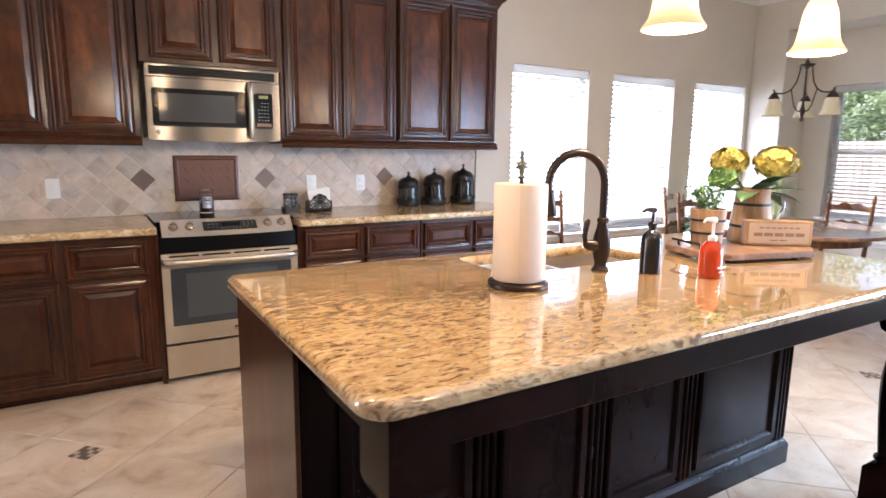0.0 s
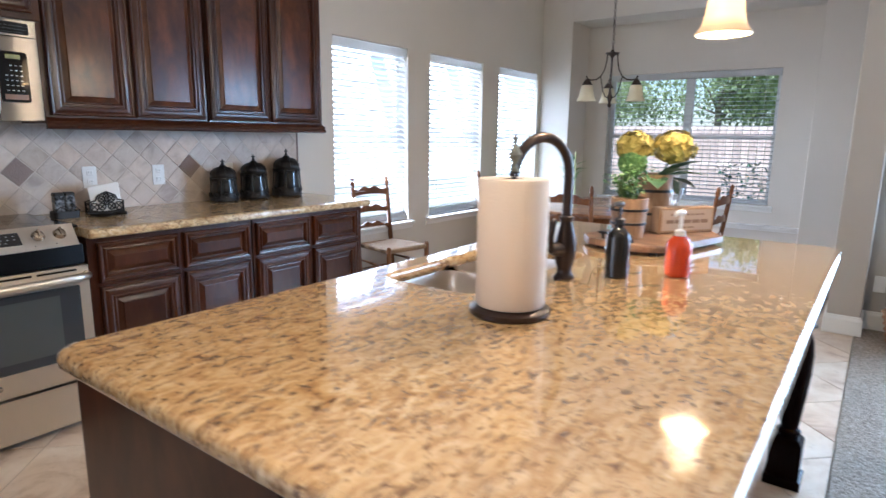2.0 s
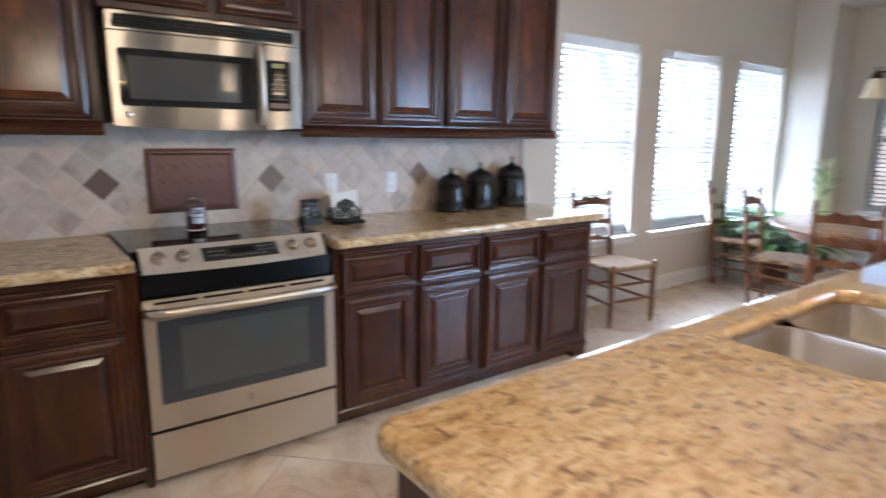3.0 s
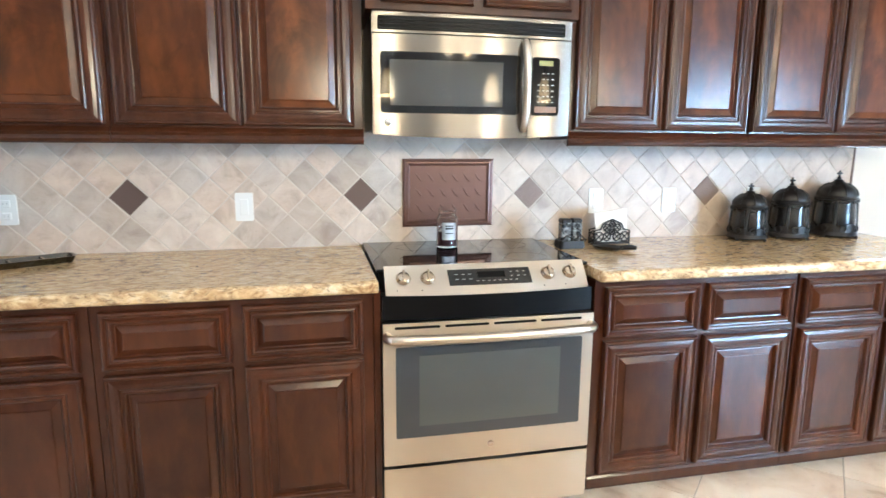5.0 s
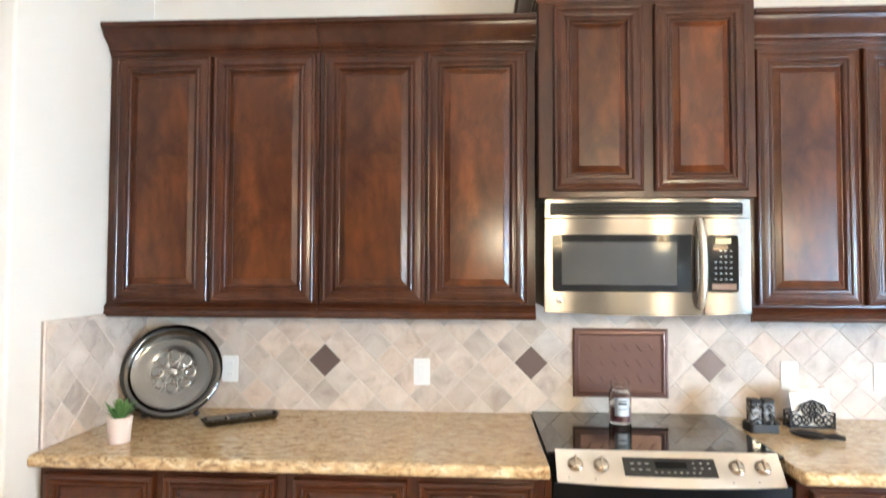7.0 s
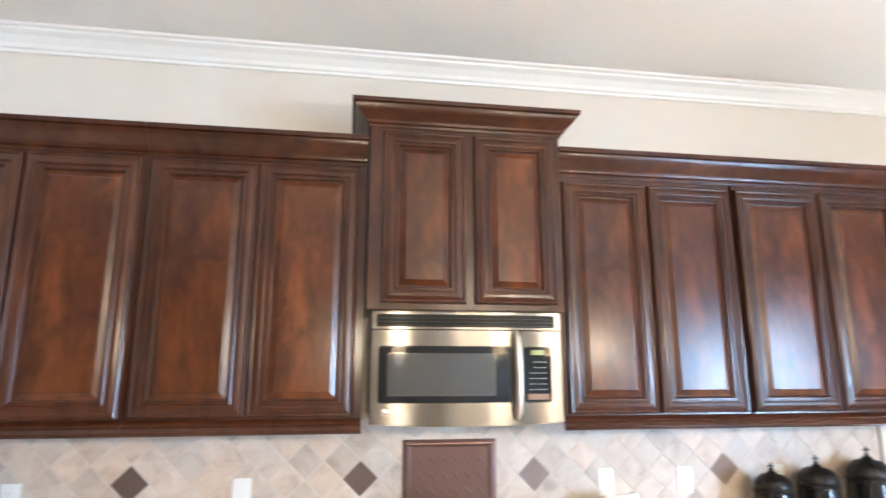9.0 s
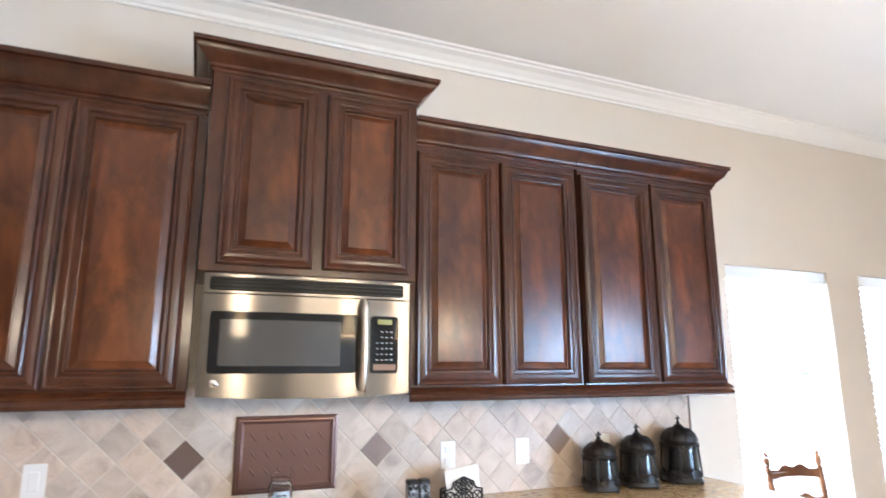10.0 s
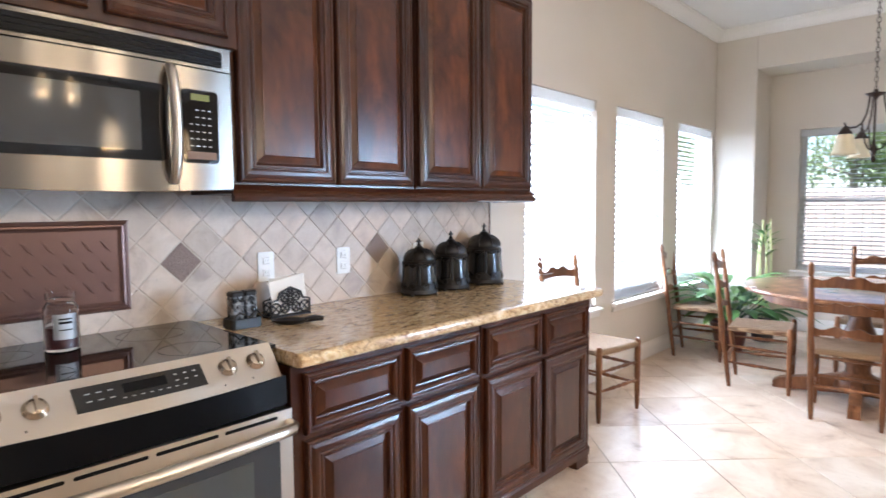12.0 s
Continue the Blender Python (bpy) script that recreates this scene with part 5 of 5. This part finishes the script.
part("canopy", lathe([(0.01, CZ - 1.64 - 0.045), (0.05, CZ - 1.64 - 0.03), (0.065, CZ - 1.64 - 0.003)], 24), ORB, ch, "", True)

cl = thing("ceiling_light", "warm ceiling light with two glass bells in the living room", "ceiling light", 1.89, -0.80, 2.40)
part("canopy", lathe([(0.01, CZ - 2.40 - 0.03), (0.06, CZ - 2.40 - 0.02), (0.075, CZ - 2.40 - 0.003)], 24), ORB, cl, "", True)
part("stem", lathe([(0.008, 0.28), (0.008, CZ - 2.40 - 0.02)], 10), ORB, cl)
for sx in (-0.19, 0.19):
    bm = bmesh.new()
    lathe(BELL + BELL_IN, 30, bm, pose(sx, 0, 0), False)
    sh = part("shade", bm, SHADE, cl, "glowing glass bell", True)
    sh.visible_shadow = False
    part("arm", tube([(0, 0, 0.29), (sx * 0.6, 0, 0.295), (sx, 0, 0.20)], 0.008, 8), ORB, cl, "", True)
    point_lamp(1.89 + sx, -0.80, 2.46, 12)

sd_t = thing("smoke_detector", "small round cream smoke detector on the ceiling", "smoke detector", 2.71, 3.465, CZ - 0.036)
part("housing", lathe([(0.030, 0.0), (0.048, 0.003), (0.058, 0.014), (0.062, 0.024)], 28), mat("cream_plastic", (0.74, 0.70, 0.60), 0.5), sd_t, "", True)
part("base_plate", lathe([(0.064, 0.0245), (0.066, 0.028), (0.066, 0.036)], 28), bpy.data.materials["cream_plastic"], sd_t, "", True)

# ---- dining furniture ----
RUSH = mat("woven_rush", (0.48, 0.30, 0.14), 0.75)
rv = coords(RUSH)
wvn = nd(RUSH, "ShaderNodeTexWave", Scale=28.0, Distortion=2.0, Detail=2.0)
ln(RUSH, rv, wvn.inputs["Vector"])
ln(RUSH, ramp(RUSH, wvn.outputs["Fac"], [(0.1, (0.16, 0.085, 0.04)), (0.6, (0.30, 0.185, 0.09)), (1.0, (0.40, 0.26, 0.14))]), bsdf(RUSH).inputs["Base Color"])
bump(RUSH, wvn.outputs["Fac"], 0.6, 0.004)


def post(bm, a, b, prof):
    """A turned bar from a to b; prof: (share of the length, radius)."""
    a, b = Vector(a), Vector(b)
    pts = [a + (b - a) * f for f, _ in prof]
    return tube(pts, [r for _, r in prof], 12, bm)


def build_chair():
    c = thing("dining_chair", "ladder-back oak dining chair with woven rush seat", "chair", 0, 0, 0, group="ladder-back chairs of the dining area")
    SH = 0.43
    for sx in (-1, 1):
        part("back_post", post(bmesh.new(), (sx * 0.175, 0.18, 0), (sx * 0.185, 0.300, 0.975), [(0, 0.012), (0.06, 0.016), (0.3, 0.018), (0.43, 0.019), (0.44, 0.016), (0.46, 0.02), (0.6, 0.018), (0.8, 0.018), (0.905, 0.016), (0.915, 0.011), (0.93, 0.016), (0.95, 0.018), (0.985, 0.014), (1, 0.006)]), OAK, c, "", True)
        part("front_leg", post(bmesh.new(), (sx * 0.205, -0.195, 0), (sx * 0.205, -0.195, 0.465), [(0, 0.011), (0.1, 0.015), (0.25, 0.018), (0.4, 0.018), (0.42, 0.014), (0.45, 0.019), (0.8, 0.020), (0.96, 0.019), (1, 0.013)]), OAK, c, "", True)
        for z in (0.17, 0.29):
            part("side_rung", post(bmesh.new(), (sx * 0.205, -0.195, z), (sx * 0.178, 0.195, z + 0.01), [(0, 0.007), (0.3, 0.010), (0.45, 0.013), (0.5, 0.009), (0.55, 0.013), (0.7, 0.010), (1, 0.007)]), OAK, c, "", True)
    for z in (0.19, 0.31):
        part("front_rung", post(bmesh.new(), (-0.205, -0.195, z), (0.205, -0.195, z), [(0, 0.007), (0.25, 0.010), (0.38, 0.014), (0.42, 0.009), (0.5, 0.013), (0.58, 0.009), (0.62, 0.014), (0.75, 0.010), (1, 0.007)]), OAK, c, "", True)
    part("back_rung", post(bmesh.new(), (-0.175, 0.2, 0.22), (0.175, 0.2, 0.22), [(0, 0.007), (0.5, 0.011), (1, 0.007)]), OAK, c, "", True)
    for z, h in ((0.535, 0.060), (0.675, 0.064), (0.822, 0.074)):
        y = 0.18 + 0.12 * (z + 0.03) / 0.975
        bm = bmesh.new()
        loops = []
        n = 14
        for k in range(n + 1):
            u = -1 + 2 * k / n
            x = u * 0.178
            yy = y + 0.022 * (1 - u * u)
            arch = h * (0.62 + 0.38 * math.cos(u * math.pi / 2)) - 0.010 * math.cos(u * 3 * math.pi)
            low = 0.012 * (1 - u * u)
            loops.append([(x, yy - 0.006, z + low), (x, yy + 0.006, z + low), (x, yy + 0.006, z + arch), (x, yy - 0.006, z + arch)])
        rings(bm, loops)
        part("back_slat", bm, OAK, c, "", True)
    # seat: four woven wedges over the rails
    bm = bmesh.new()
    cs = [(-0.215, -0.205), (0.215, -0.205), (0.185, 0.19), (-0.185, 0.19)]
    lo = []
    for f, z in ((0.97, SH - 0.022), (1.02, SH - 0.012), (1.02, SH + 0.006), (0.96, SH + 0.015), (0.5, SH + 0.012), (0.04, SH + 0.004)):
        lp = []
        for i in range(4):
            a, b = Vector(cs[i]), Vector(cs[(i + 1) % 4])
            for k in range(6):
                q = (a + (b - a) * k / 6) * f
                lp.append((q.x, q.y, z))
        lo.append(lp)
    rings(bm, lo)
    part("seat", bm, RUSH, c, "woven rush seat", True)
    return c


chair = build_chair()
chair.matrix_basis = pose(3.80, 4.262, 0, 0, 0, -8)
chair["label"] = "ladder-back oak chair with rush seat below the window"
for x, y, rz, lab in ((5.68, 4.24, 9, "ladder-back oak chair with rush seat beside the plant"),
                      (5.07, 3.60, 9, "ladder-back oak chair facing the round table"),
                      (4.68, 3.00, 93, "ladder-back oak chair pushed to the round table"),
                      (5.85, 3.02, -90, "ladder-back oak chair on the table's window side"),
                      (5.22, 2.33, 176, "ladder-back oak chair facing the round table")):
    o = copy_thing(chair, pose(x, y, 0, 0, 0, rz))
    o["label"] = lab

tb = thing("dining_table", "round oak pedestal dining table with glossy top", "table", 5.15, 3.02, 0)
part("tabletop", lathe([(0.0, 0.715), (0.67, 0.715), (0.705, 0.722), (0.715, 0.735), (0.708, 0.747), (0.69, 0.75), (0.0, 0.75)], 64), OAK_T, tb, "", True)
part("table_apron", lathe([(0.56, 0.65), (0.575, 0.65), (0.575, 0.714), (0.56, 0.714)], 48), OAK, tb, "", True)
part("pedestal", lathe([(0.13, 0.05), (0.14, 0.08), (0.12, 0.14), (0.075, 0.18), (0.07, 0.22), (0.10, 0.28), (0.115, 0.36), (0.10, 0.44), (0.065, 0.52), (0.06, 0.56), (0.09, 0.60), (0.11, 0.65), (0.14, 0.714)], 32), OAK, tb, "", True)
for k in range(4):
    m_ = pose(0, 0, 0, 0, 0, 6 + 90 * k)
    bm = prism([(0.06, 0.03), (0.46, 0.0), (0.50, 0.0), (0.50, 0.05), (0.46, 0.075), (0.2, 0.13), (0.06, 0.17)], -0.035, 0.035, m_ @ FACE)
    part("foot", bm, OAK, tb)

# ---- plants and basket ----
fp = thing("floor_plant", "lush green peace lily in a clay pot on the floor", "potted plant", 6.02, 4.10, 0)
part("pot", lathe([(0.11, 0), (0.115, 0.01), (0.15, 0.22), (0.165, 0.225), (0.165, 0.26), (0.15, 0.26), (0.14, 0.23), (0.0, 0.22)], 28), mat("clay_pot", (0.16, 0.05, 0.035), 0.5), fp, "", True)
bm = bmesh.new()
sm = bmesh.new()
r = random.Random(21)
for k in range(75):
    a = r.uniform(0, 6.28)
    el = r.uniform(0.5, 2.0)
    w = Vector((math.cos(a), math.sin(a), el)).normalized()
    tl = r.uniform(0.2, 0.48)
    q = Vector((0, 0, 0.22)) + w * tl
    tube([(0, 0, 0.22), Vector((0, 0, 0.22)) + w * tl * 0.6, q], 0.004, 4, sm, False)
    leaf(bm, q, Vector((w.x, w.y, w.z * 0.4)), r.uniform(0.24, 0.36), r.uniform(0.09, 0.14), 0.5)
part("leaves", bm, LEAF, fp)
part("stems", sm, LEAF_D, fp)
cn = thing("cane_plant", "tall slender bamboo cane plant in a dark pot", "potted plant", 6.62, 3.98, 0)
part("pot", lathe([(0.09, 0), (0.12, 0.24), (0.11, 0.24), (0.10, 0.21), (0.0, 0.2)], 24), mat("dark_pot", (0.05, 0.04, 0.04), 0.4), cn, "", True)
r = random.Random(9)
BAMBOO = mat("bamboo_cane", (0.55, 0.58, 0.28), 0.5)
for k in range(7):
    a = 6.28 * k / 7
    px_, py_ = 0.05 * math.cos(a), 0.05 * math.sin(a)
    top = r.uniform(0.75, 1.0)
    pts, rad = [], []
    for j in range(9):
        f = j / 8
        pts.append((px_ + 0.012 * math.sin(7 * f + k), py_ + 0.012 * math.cos(6 * f + k), 0.2 + top * f))
        rad.append(0.0065 if j % 2 else 0.008)
    part("cane", tube(pts, rad, 8), BAMBOO, cn, "", True)
bm = bmesh.new()
for k in range(36):
    a = r.uniform(0, 6.28)
    leaf(bm, (0.04 * math.cos(a), 0.04 * math.sin(a), r.uniform(0.8, 1.12)), (math.cos(a), math.sin(a), 0.9), r.uniform(0.12, 0.22), 0.022, 0.4)
part("leaves", bm, LEAF, cn)

WICK = mat("wicker", (0.34, 0.19, 0.10), 0.6)
bk = thing("blanket_basket", "wicker basket with folded patterned blankets", "basket", 4.98, 0.74, 0.006)
n = 48
core = lathe([(0.15, 0.0), (0.16, 0.005), (0.205, 0.22), (0.195, 0.22), (0.15, 0.012), (0.0, 0.01)], 40)
part("liner", core, WICK, bk, "", True)
for j in range(11):
    z = 0.012 + 0.02 * j
    rr = 0.163 + 0.042 * j / 10
    pts = []
    for i in range(n + 1):
        a = 2 * math.pi * i / n
        q = rr + 0.006 * math.cos(12 * a + math.pi * (j % 2))
        pts.append((q * math.cos(a), q * math.sin(a), z))
    part("weave", tube(pts, 0.008, 5), WICK, bk, "", True)
part("handle", tube([(0.2 * math.cos(t_), 0.02, 0.2 + 0.16 * math.sin(t_)) for t_ in [math.pi * k / 14 for k in range(15)]], 0.012, 8), WICK, bk, "", True)
BL1 = mat("blanket_beige", (0.50, 0.40, 0.31), 0.95)
BL2 = mat("blanket_pattern", (0.6, 0.58, 0.55), 0.95)
v = coords(BL2, (1, 1, 1))
vo = nd(BL2, "ShaderNodeTexVoronoi", Scale=9.0)
vo.feature = "DISTANCE_TO_EDGE"
ln(BL2, v, vo.inputs["Vector"])
ln(BL2, ramp(BL2, vo.outputs["Distance"], [(0.06, (0.78, 0.76, 0.73)), (0.10, (0.38, 0.36, 0.34))]), bsdf(BL2).inputs["Base Color"])
for nm, z0, z1, hw, mt_, lab, sd in (("folded_blanket", 0.17, 0.28, 0.15, BL1, "fluffy beige blanket rolled up", 1), ("folded_blanket", 0.282, 0.50, 0.155, BL2, "grey and white patterned blanket roll", 2)):
    bl = thing(nm, lab + " in the basket", "blanket", 4.98, 0.74, 0.006)
    r = random.Random(sd)
    bm = bmesh.new()
    loops = []
    for k in range(21):
        u = -1 + 2 * k / 20
        e = (1 - abs(u) ** 6) ** 0.5
        lp = []
        for i in range(28):
            a = 2 * math.pi * i / 28
            sw = 1 + 0.05 * math.sin(3 * a + 5 * u + sd) + 0.03 * math.sin(9 * u + 2 * a)
            lp.append((hw * 0.95 * math.cos(a) * e * sw, u * (hw + 0.03), (z0 + z1) / 2 + (z1 - z0) / 2 * math.sin(a) * (0.3 + 0.7 * e) * sw))
        loops.append(lp)
    rings(bm, loops)
    part("cloth", bm, mt_, bl, "", True)
wall_o = thing("outlet_plate", "white outlet plate low on the living room wall", "outlet", 5.268, 0.98, 0.34, -90)
part("plate", bowed(-0.036, 0.036, -0.058, 0.058, -0.005, 0.006, 0.0015, 0, 0.036, 0.006, 8), WHITE_P, wall_o, "", True)

MAT_W = mat("mat_weave", (0.50, 0.43, 0.36), 0.95)
mwv = coords(MAT_W)
ln(MAT_W, ramp(MAT_W, noise_tex(MAT_W, mwv, 90, 3, 0.6), [(0.35, (0.40, 0.335, 0.275)), (0.65, (0.58, 0.50, 0.42))]), bsdf(MAT_W).inputs["Base Color"])
bump(MAT_W, noise_tex(MAT_W, mwv, 140, 2), 0.6, 0.003)
MAT_B = plaster("mat_border", (0.13, 0.095, 0.075), 0.95, 0.4)
fm_ = thing("floor_mat", "pale woven floor mat with a dark border", "mat", 6.01, 1.29, 0)
part("mat", boxm(0.03, 0.77, 0.03, 0.50, 0.001, 0.008, bev=0.002), MAT_W, fm_)
for x0, x1, y0, y1 in ((0, 0.80, 0, 0.03), (0, 0.80, 0.50, 0.53), (0, 0.03, 0.03, 0.50), (0.77, 0.80, 0.03, 0.50)):
    part("border", boxm(x0, x1, y0, y1, 0.001, 0.010, bev=0.003), MAT_B, fm_, "dark bound edge")

# ---- outside ----
GRASS = plaster("lawn", (0.12, 0.17, 0.05), 0.95, 0.6)
tagged(part("ground", prism([(-120, -120), (160, -120), (160, 120), (-120, 120)], -0.5, -0.16), GRASS), "dry green lawn round the house", "ground", kind="structure")
FENCE = wood("fence_wood", (0.42, 0.30, 0.25), (0.60, 0.46, 0.40), (0.72, 0.60, 0.53), 0.8, 0, (20, 20, 1))
fe = thing("garden_fence", "weathered pinkish wooden garden fence", "fence", 13.0, 0, -0.16)
pk = None
for k in range(90):
    if pk is None:
        pk = part("picket", boxm(-0.01, 0.01, 0.004, 0.136, 0, 1.75, bev=0.004), FENCE, fe)
        o = pk
    else:
        o = new("picket", pk.data)
        o.parent = fe
    o.matrix_basis = pose(0, -4.5 + 0.14 * k, 0)
for z in (0.4, 1.5):
    part("rail", boxm(0.011, 0.05, -4.5, 8.1, z, z + 0.09), FENCE, fe)


LEAF_OUT = mat("tree_leaf", (0.2, 0.3, 0.1), 0.6)
g = LEAF_OUT.node_tree.nodes.new("ShaderNodeNewGeometry")
ln(LEAF_OUT, ramp(LEAF_OUT, g.outputs["Random Per Island"], [(0.0, (0.22, 0.30, 0.14)), (1.0, (0.50, 0.56, 0.34))]), bsdf(LEAF_OUT).inputs["Base Color"])
leaf_glow = nd(LEAF_OUT, "ShaderNodeBsdfTranslucent", Color=(0.45, 0.52, 0.25, 1))
leaf_mix = nd(LEAF_OUT, "ShaderNodeMixShader", Fac=0.4)
ln(LEAF_OUT, bsdf(LEAF_OUT).outputs[0], leaf_mix.inputs[1])
ln(LEAF_OUT, leaf_glow.outputs[0], leaf_mix.inputs[2])
ln(LEAF_OUT, leaf_mix.outputs[0], LEAF_OUT.node_tree.nodes["Material Output"].inputs[0])


def tree(x, y, h, sd):
    r = random.Random(sd)
    t = thing("tree", "leafy green garden tree behind the fence", "tree", x, y, -0.16)
    part("trunk", tube([(0, 0, 0), (0.05, 0, h * 0.25), (0, 0.06, h * 0.5)], [0.14, 0.11, 0.07], 10), mat("bark", (0.30, 0.25, 0.20), 0.9), t, "", True)
    bm = bmesh.new()
    ends = []
    for k in range(13):
        w = rand_way(r, -0.1)
        p = Vector((0, 0, h * r.uniform(0.32, 0.5)))
        q = p + Vector((w.x, w.y, w.z * 0.8)) * h * r.uniform(0.15, 0.45)
        part("limb", tube([p, p + (q - p) * 0.5 + Vector((0, 0, 0.1)), q], [0.035, 0.024, 0.010], 6), bpy.data.materials["bark"], t)
        ends += [q, p + (q - p) * 0.6]
    for e in ends:
        cr = r.uniform(0.5, 0.95)
        for k in range(250):
            w = rand_way(r)
            leaf(bm, e + w * cr * r.uniform(0.3, 1.15), rand_way(r), 0.14, 0.08, 0.2)
    part("crown", bm, LEAF_OUT, t)
    return t


tree(18.2, 4.9, 5.6, 31)
tree(19.2, 1.2, 6.0, 32)
tree(17.8, -2.4, 5.2, 33)
tree(18.8, 8.4, 5.8, 34)
for x, y, sd in ((9.4, 2.55, 41), (9.2, 2.05, 42)):
    r = random.Random(sd)
    sh = thing("shrub", "small leafy shrub outside the bay window", "shrub", x, y, -0.16)
    bm = bmesh.new()
    for k in range(14):
        a = r.uniform(0, 6.28)
        w = Vector((math.cos(a) * 0.4, math.sin(a) * 0.4, 1)).normalized()
        for j in range(12):
            leaf(bm, w * r.uniform(0.3, 1.25), rand_way(r, -0.2), 0.09, 0.045, 0.2)
    part("foliage", bm, LEAF_D, sh)
    for k in range(5):
        a = 6.28 * k / 5
        part("branch", tube([(0, 0, 0), (0.2 * math.cos(a), 0.2 * math.sin(a), 0.5), (0.38 * math.cos(a), 0.38 * math.sin(a), 1.0)], [0.012, 0.009, 0.005], 5), bpy.data.materials["bark"], sh)

# ---- tiles ----


def clip(poly, a, b, c):
    """Keep the part of a polygon where a*x + b*y <= c."""
    out = []
    for p, q in zip(poly, poly[1:] + poly[:1]):
        dp, dq = a * p[0] + b * p[1] - c, a * q[0] + b * q[1] - c
        if dp <= 0:
            out.append(p)
        if dp * dq < 0:
            s = dp / (dp - dq)
            out.append((p[0] + (q[0] - p[0]) * s, p[1] + (q[1] - p[1]) * s))
    return out


def poly_area(p):
    return 0.5 * abs(sum(a[0] * b[1] - b[0] * a[1] for a, b in zip(p, p[1:] + p[:1])))


def diamonds(owner, m, u0, v0, pitch, gap, rect, thick, edge, material, special=None, name="tile"):
    """Tiles set on their corners over a rectangle of the plane m; pieces at the rim are cut."""
    h = pitch / 2 - gap * 0.7071
    x0, x1, y0, y1 = rect
    shared = None
    i0, i1 = math.floor((x0 - u0) / (pitch / 2)) - 1, math.ceil((x1 - u0) / (pitch / 2)) + 1
    j0, j1 = math.floor((y0 - v0) / (pitch / 2)) - 1, math.ceil((y1 - v0) / (pitch / 2)) + 1
    for i in range(i0, i1 + 1):
        for j in range(j0, j1 + 1):
            if (i + j) % 2:
                continue
            cu, cv_ = u0 + i * pitch / 2, v0 + j * pitch / 2
            base = [(h, 0), (0, h), (-h, 0), (0, -h)]
            p = base
            for a, b, c in ((1, 0, x1 - cu), (-1, 0, -(x0 - cu)), (0, 1, y1 - cv_), (0, -1, -(y0 - cv_))):
                p = clip(p, a, b, c) if p else p
            if len(p) < 3 or poly_area(p) < 2e-4:
                continue
            whole = len(p) == 4 and abs(poly_area(p) - 2 * h * h) < 1e-6
            mt = special(i, j) if special else None
            if whole and shared and mt is None:
                o = new(name, shared.data)
                o.parent = owner
            else:
                o = part(name, prism(p, -thick, 0, None, None, edge), mt or material, owner)
                if whole and mt is None:
                    shared = o
            jit = ((i * 7919 + j * 104729) % 97) / 97 - 0.5
            o.matrix_basis = m @ pose(cu, cv_, jit * 0.0008)


P_S = 0.1522
bs = tagged(part("backsplash", boxm(XL + 0.001, 3.043, 4.5150, YW - 0.001, 0.86, 1.41), GROUT), "diagonal tumbled travertine backsplash with bronze inserts", "backsplash", kind="structure")
EMB = mat("embossed_bronze", (0.30, 0.22, 0.19), 0.45, 0.15)
bump(EMB, noise_tex(EMB, coords(EMB), 60, 2, 0.5, 3.0), 1.0, 0.008)


def bronze(i, j):
    return {(0, 0): BRONZE_T, (12, 0): BRONZE_T, (22, 0): EMB, (34, 0): EMB}.get((i, j))


diamonds(bs, pose(0, 4.513, 0) @ FACE, -0.393, 1.122, P_S, 0.0045, (XL + 0.004, 3.032, CT + 0.002, 1.405), 0.008, 0.0022, SPLASH, bronze)
part("edge_trim", boxm(3.033, 3.046, 4.509, YW - 0.001, CT + 0.001, 1.344, bev=0.003), BRONZE_T, bs, "bronze edge strip")
sd_ = tagged(part("backsplash_return", boxm(XL + 0.0005, XL + 0.008, 3.868, 4.5125, CT + 0.001, 1.345), GROUT), "travertine side splash on the end wall", "backsplash", kind="structure")
side_m = pose(XL + 0.012, 0, 0, 90, 0, 90)
diamonds(sd_, side_m, 4.513 - 0.09, 1.122, P_S, 0.0045, (3.885, 4.511, CT + 0.002, 1.328), 0.008, 0.0022, SPLASH)
part("edge_trim", boxm(XL + 0.001, XL + 0.015, 3.868, 3.884, CT + 0.001, 1.345, bev=0.003), SPLASH, sd_)
part("edge_trim", boxm(XL + 0.001, XL + 0.015, 3.884, 4.512, 1.33, 1.345, bev=0.003), SPLASH, sd_)

P_F = 0.492 * math.sqrt(2)
diamonds(floor_ob, pose(0, 0, 0), 2.417 + 0.5 * 0.492 * math.sqrt(2), 1.008, P_F, 0.005, (-3.05, XB - 0.02, 1.088, YW - 0.002), 0.006, 0.0015, FLOOR_T, None, "floor_tile")
MOSAIC = mat("mosaic_stone", (0.13, 0.085, 0.06), 0.5)
MOSAIC_P = mat("pale_mosaic_stone", (0.48, 0.37, 0.27), 0.5)
for cx, cy in ((0.127, 3.2), (4.25, 1.93)):
    for i in range(4):
        for j in range(4):
            q = pose(cx, cy, 0.001, 0, 0, 45)
            part("mosaic_piece", prism([(-0.0115, -0.0115), (0.0115, -0.0115), (0.0115, 0.0115), (-0.0115, 0.0115)], 0, 0.003, q @ pose((i - 1.5) * 0.025, (j - 1.5) * 0.025, 0), None, 0.001), MOSAIC if (i * 3 + j * 2) % 5 < 3 else MOSAIC_P, floor_ob)
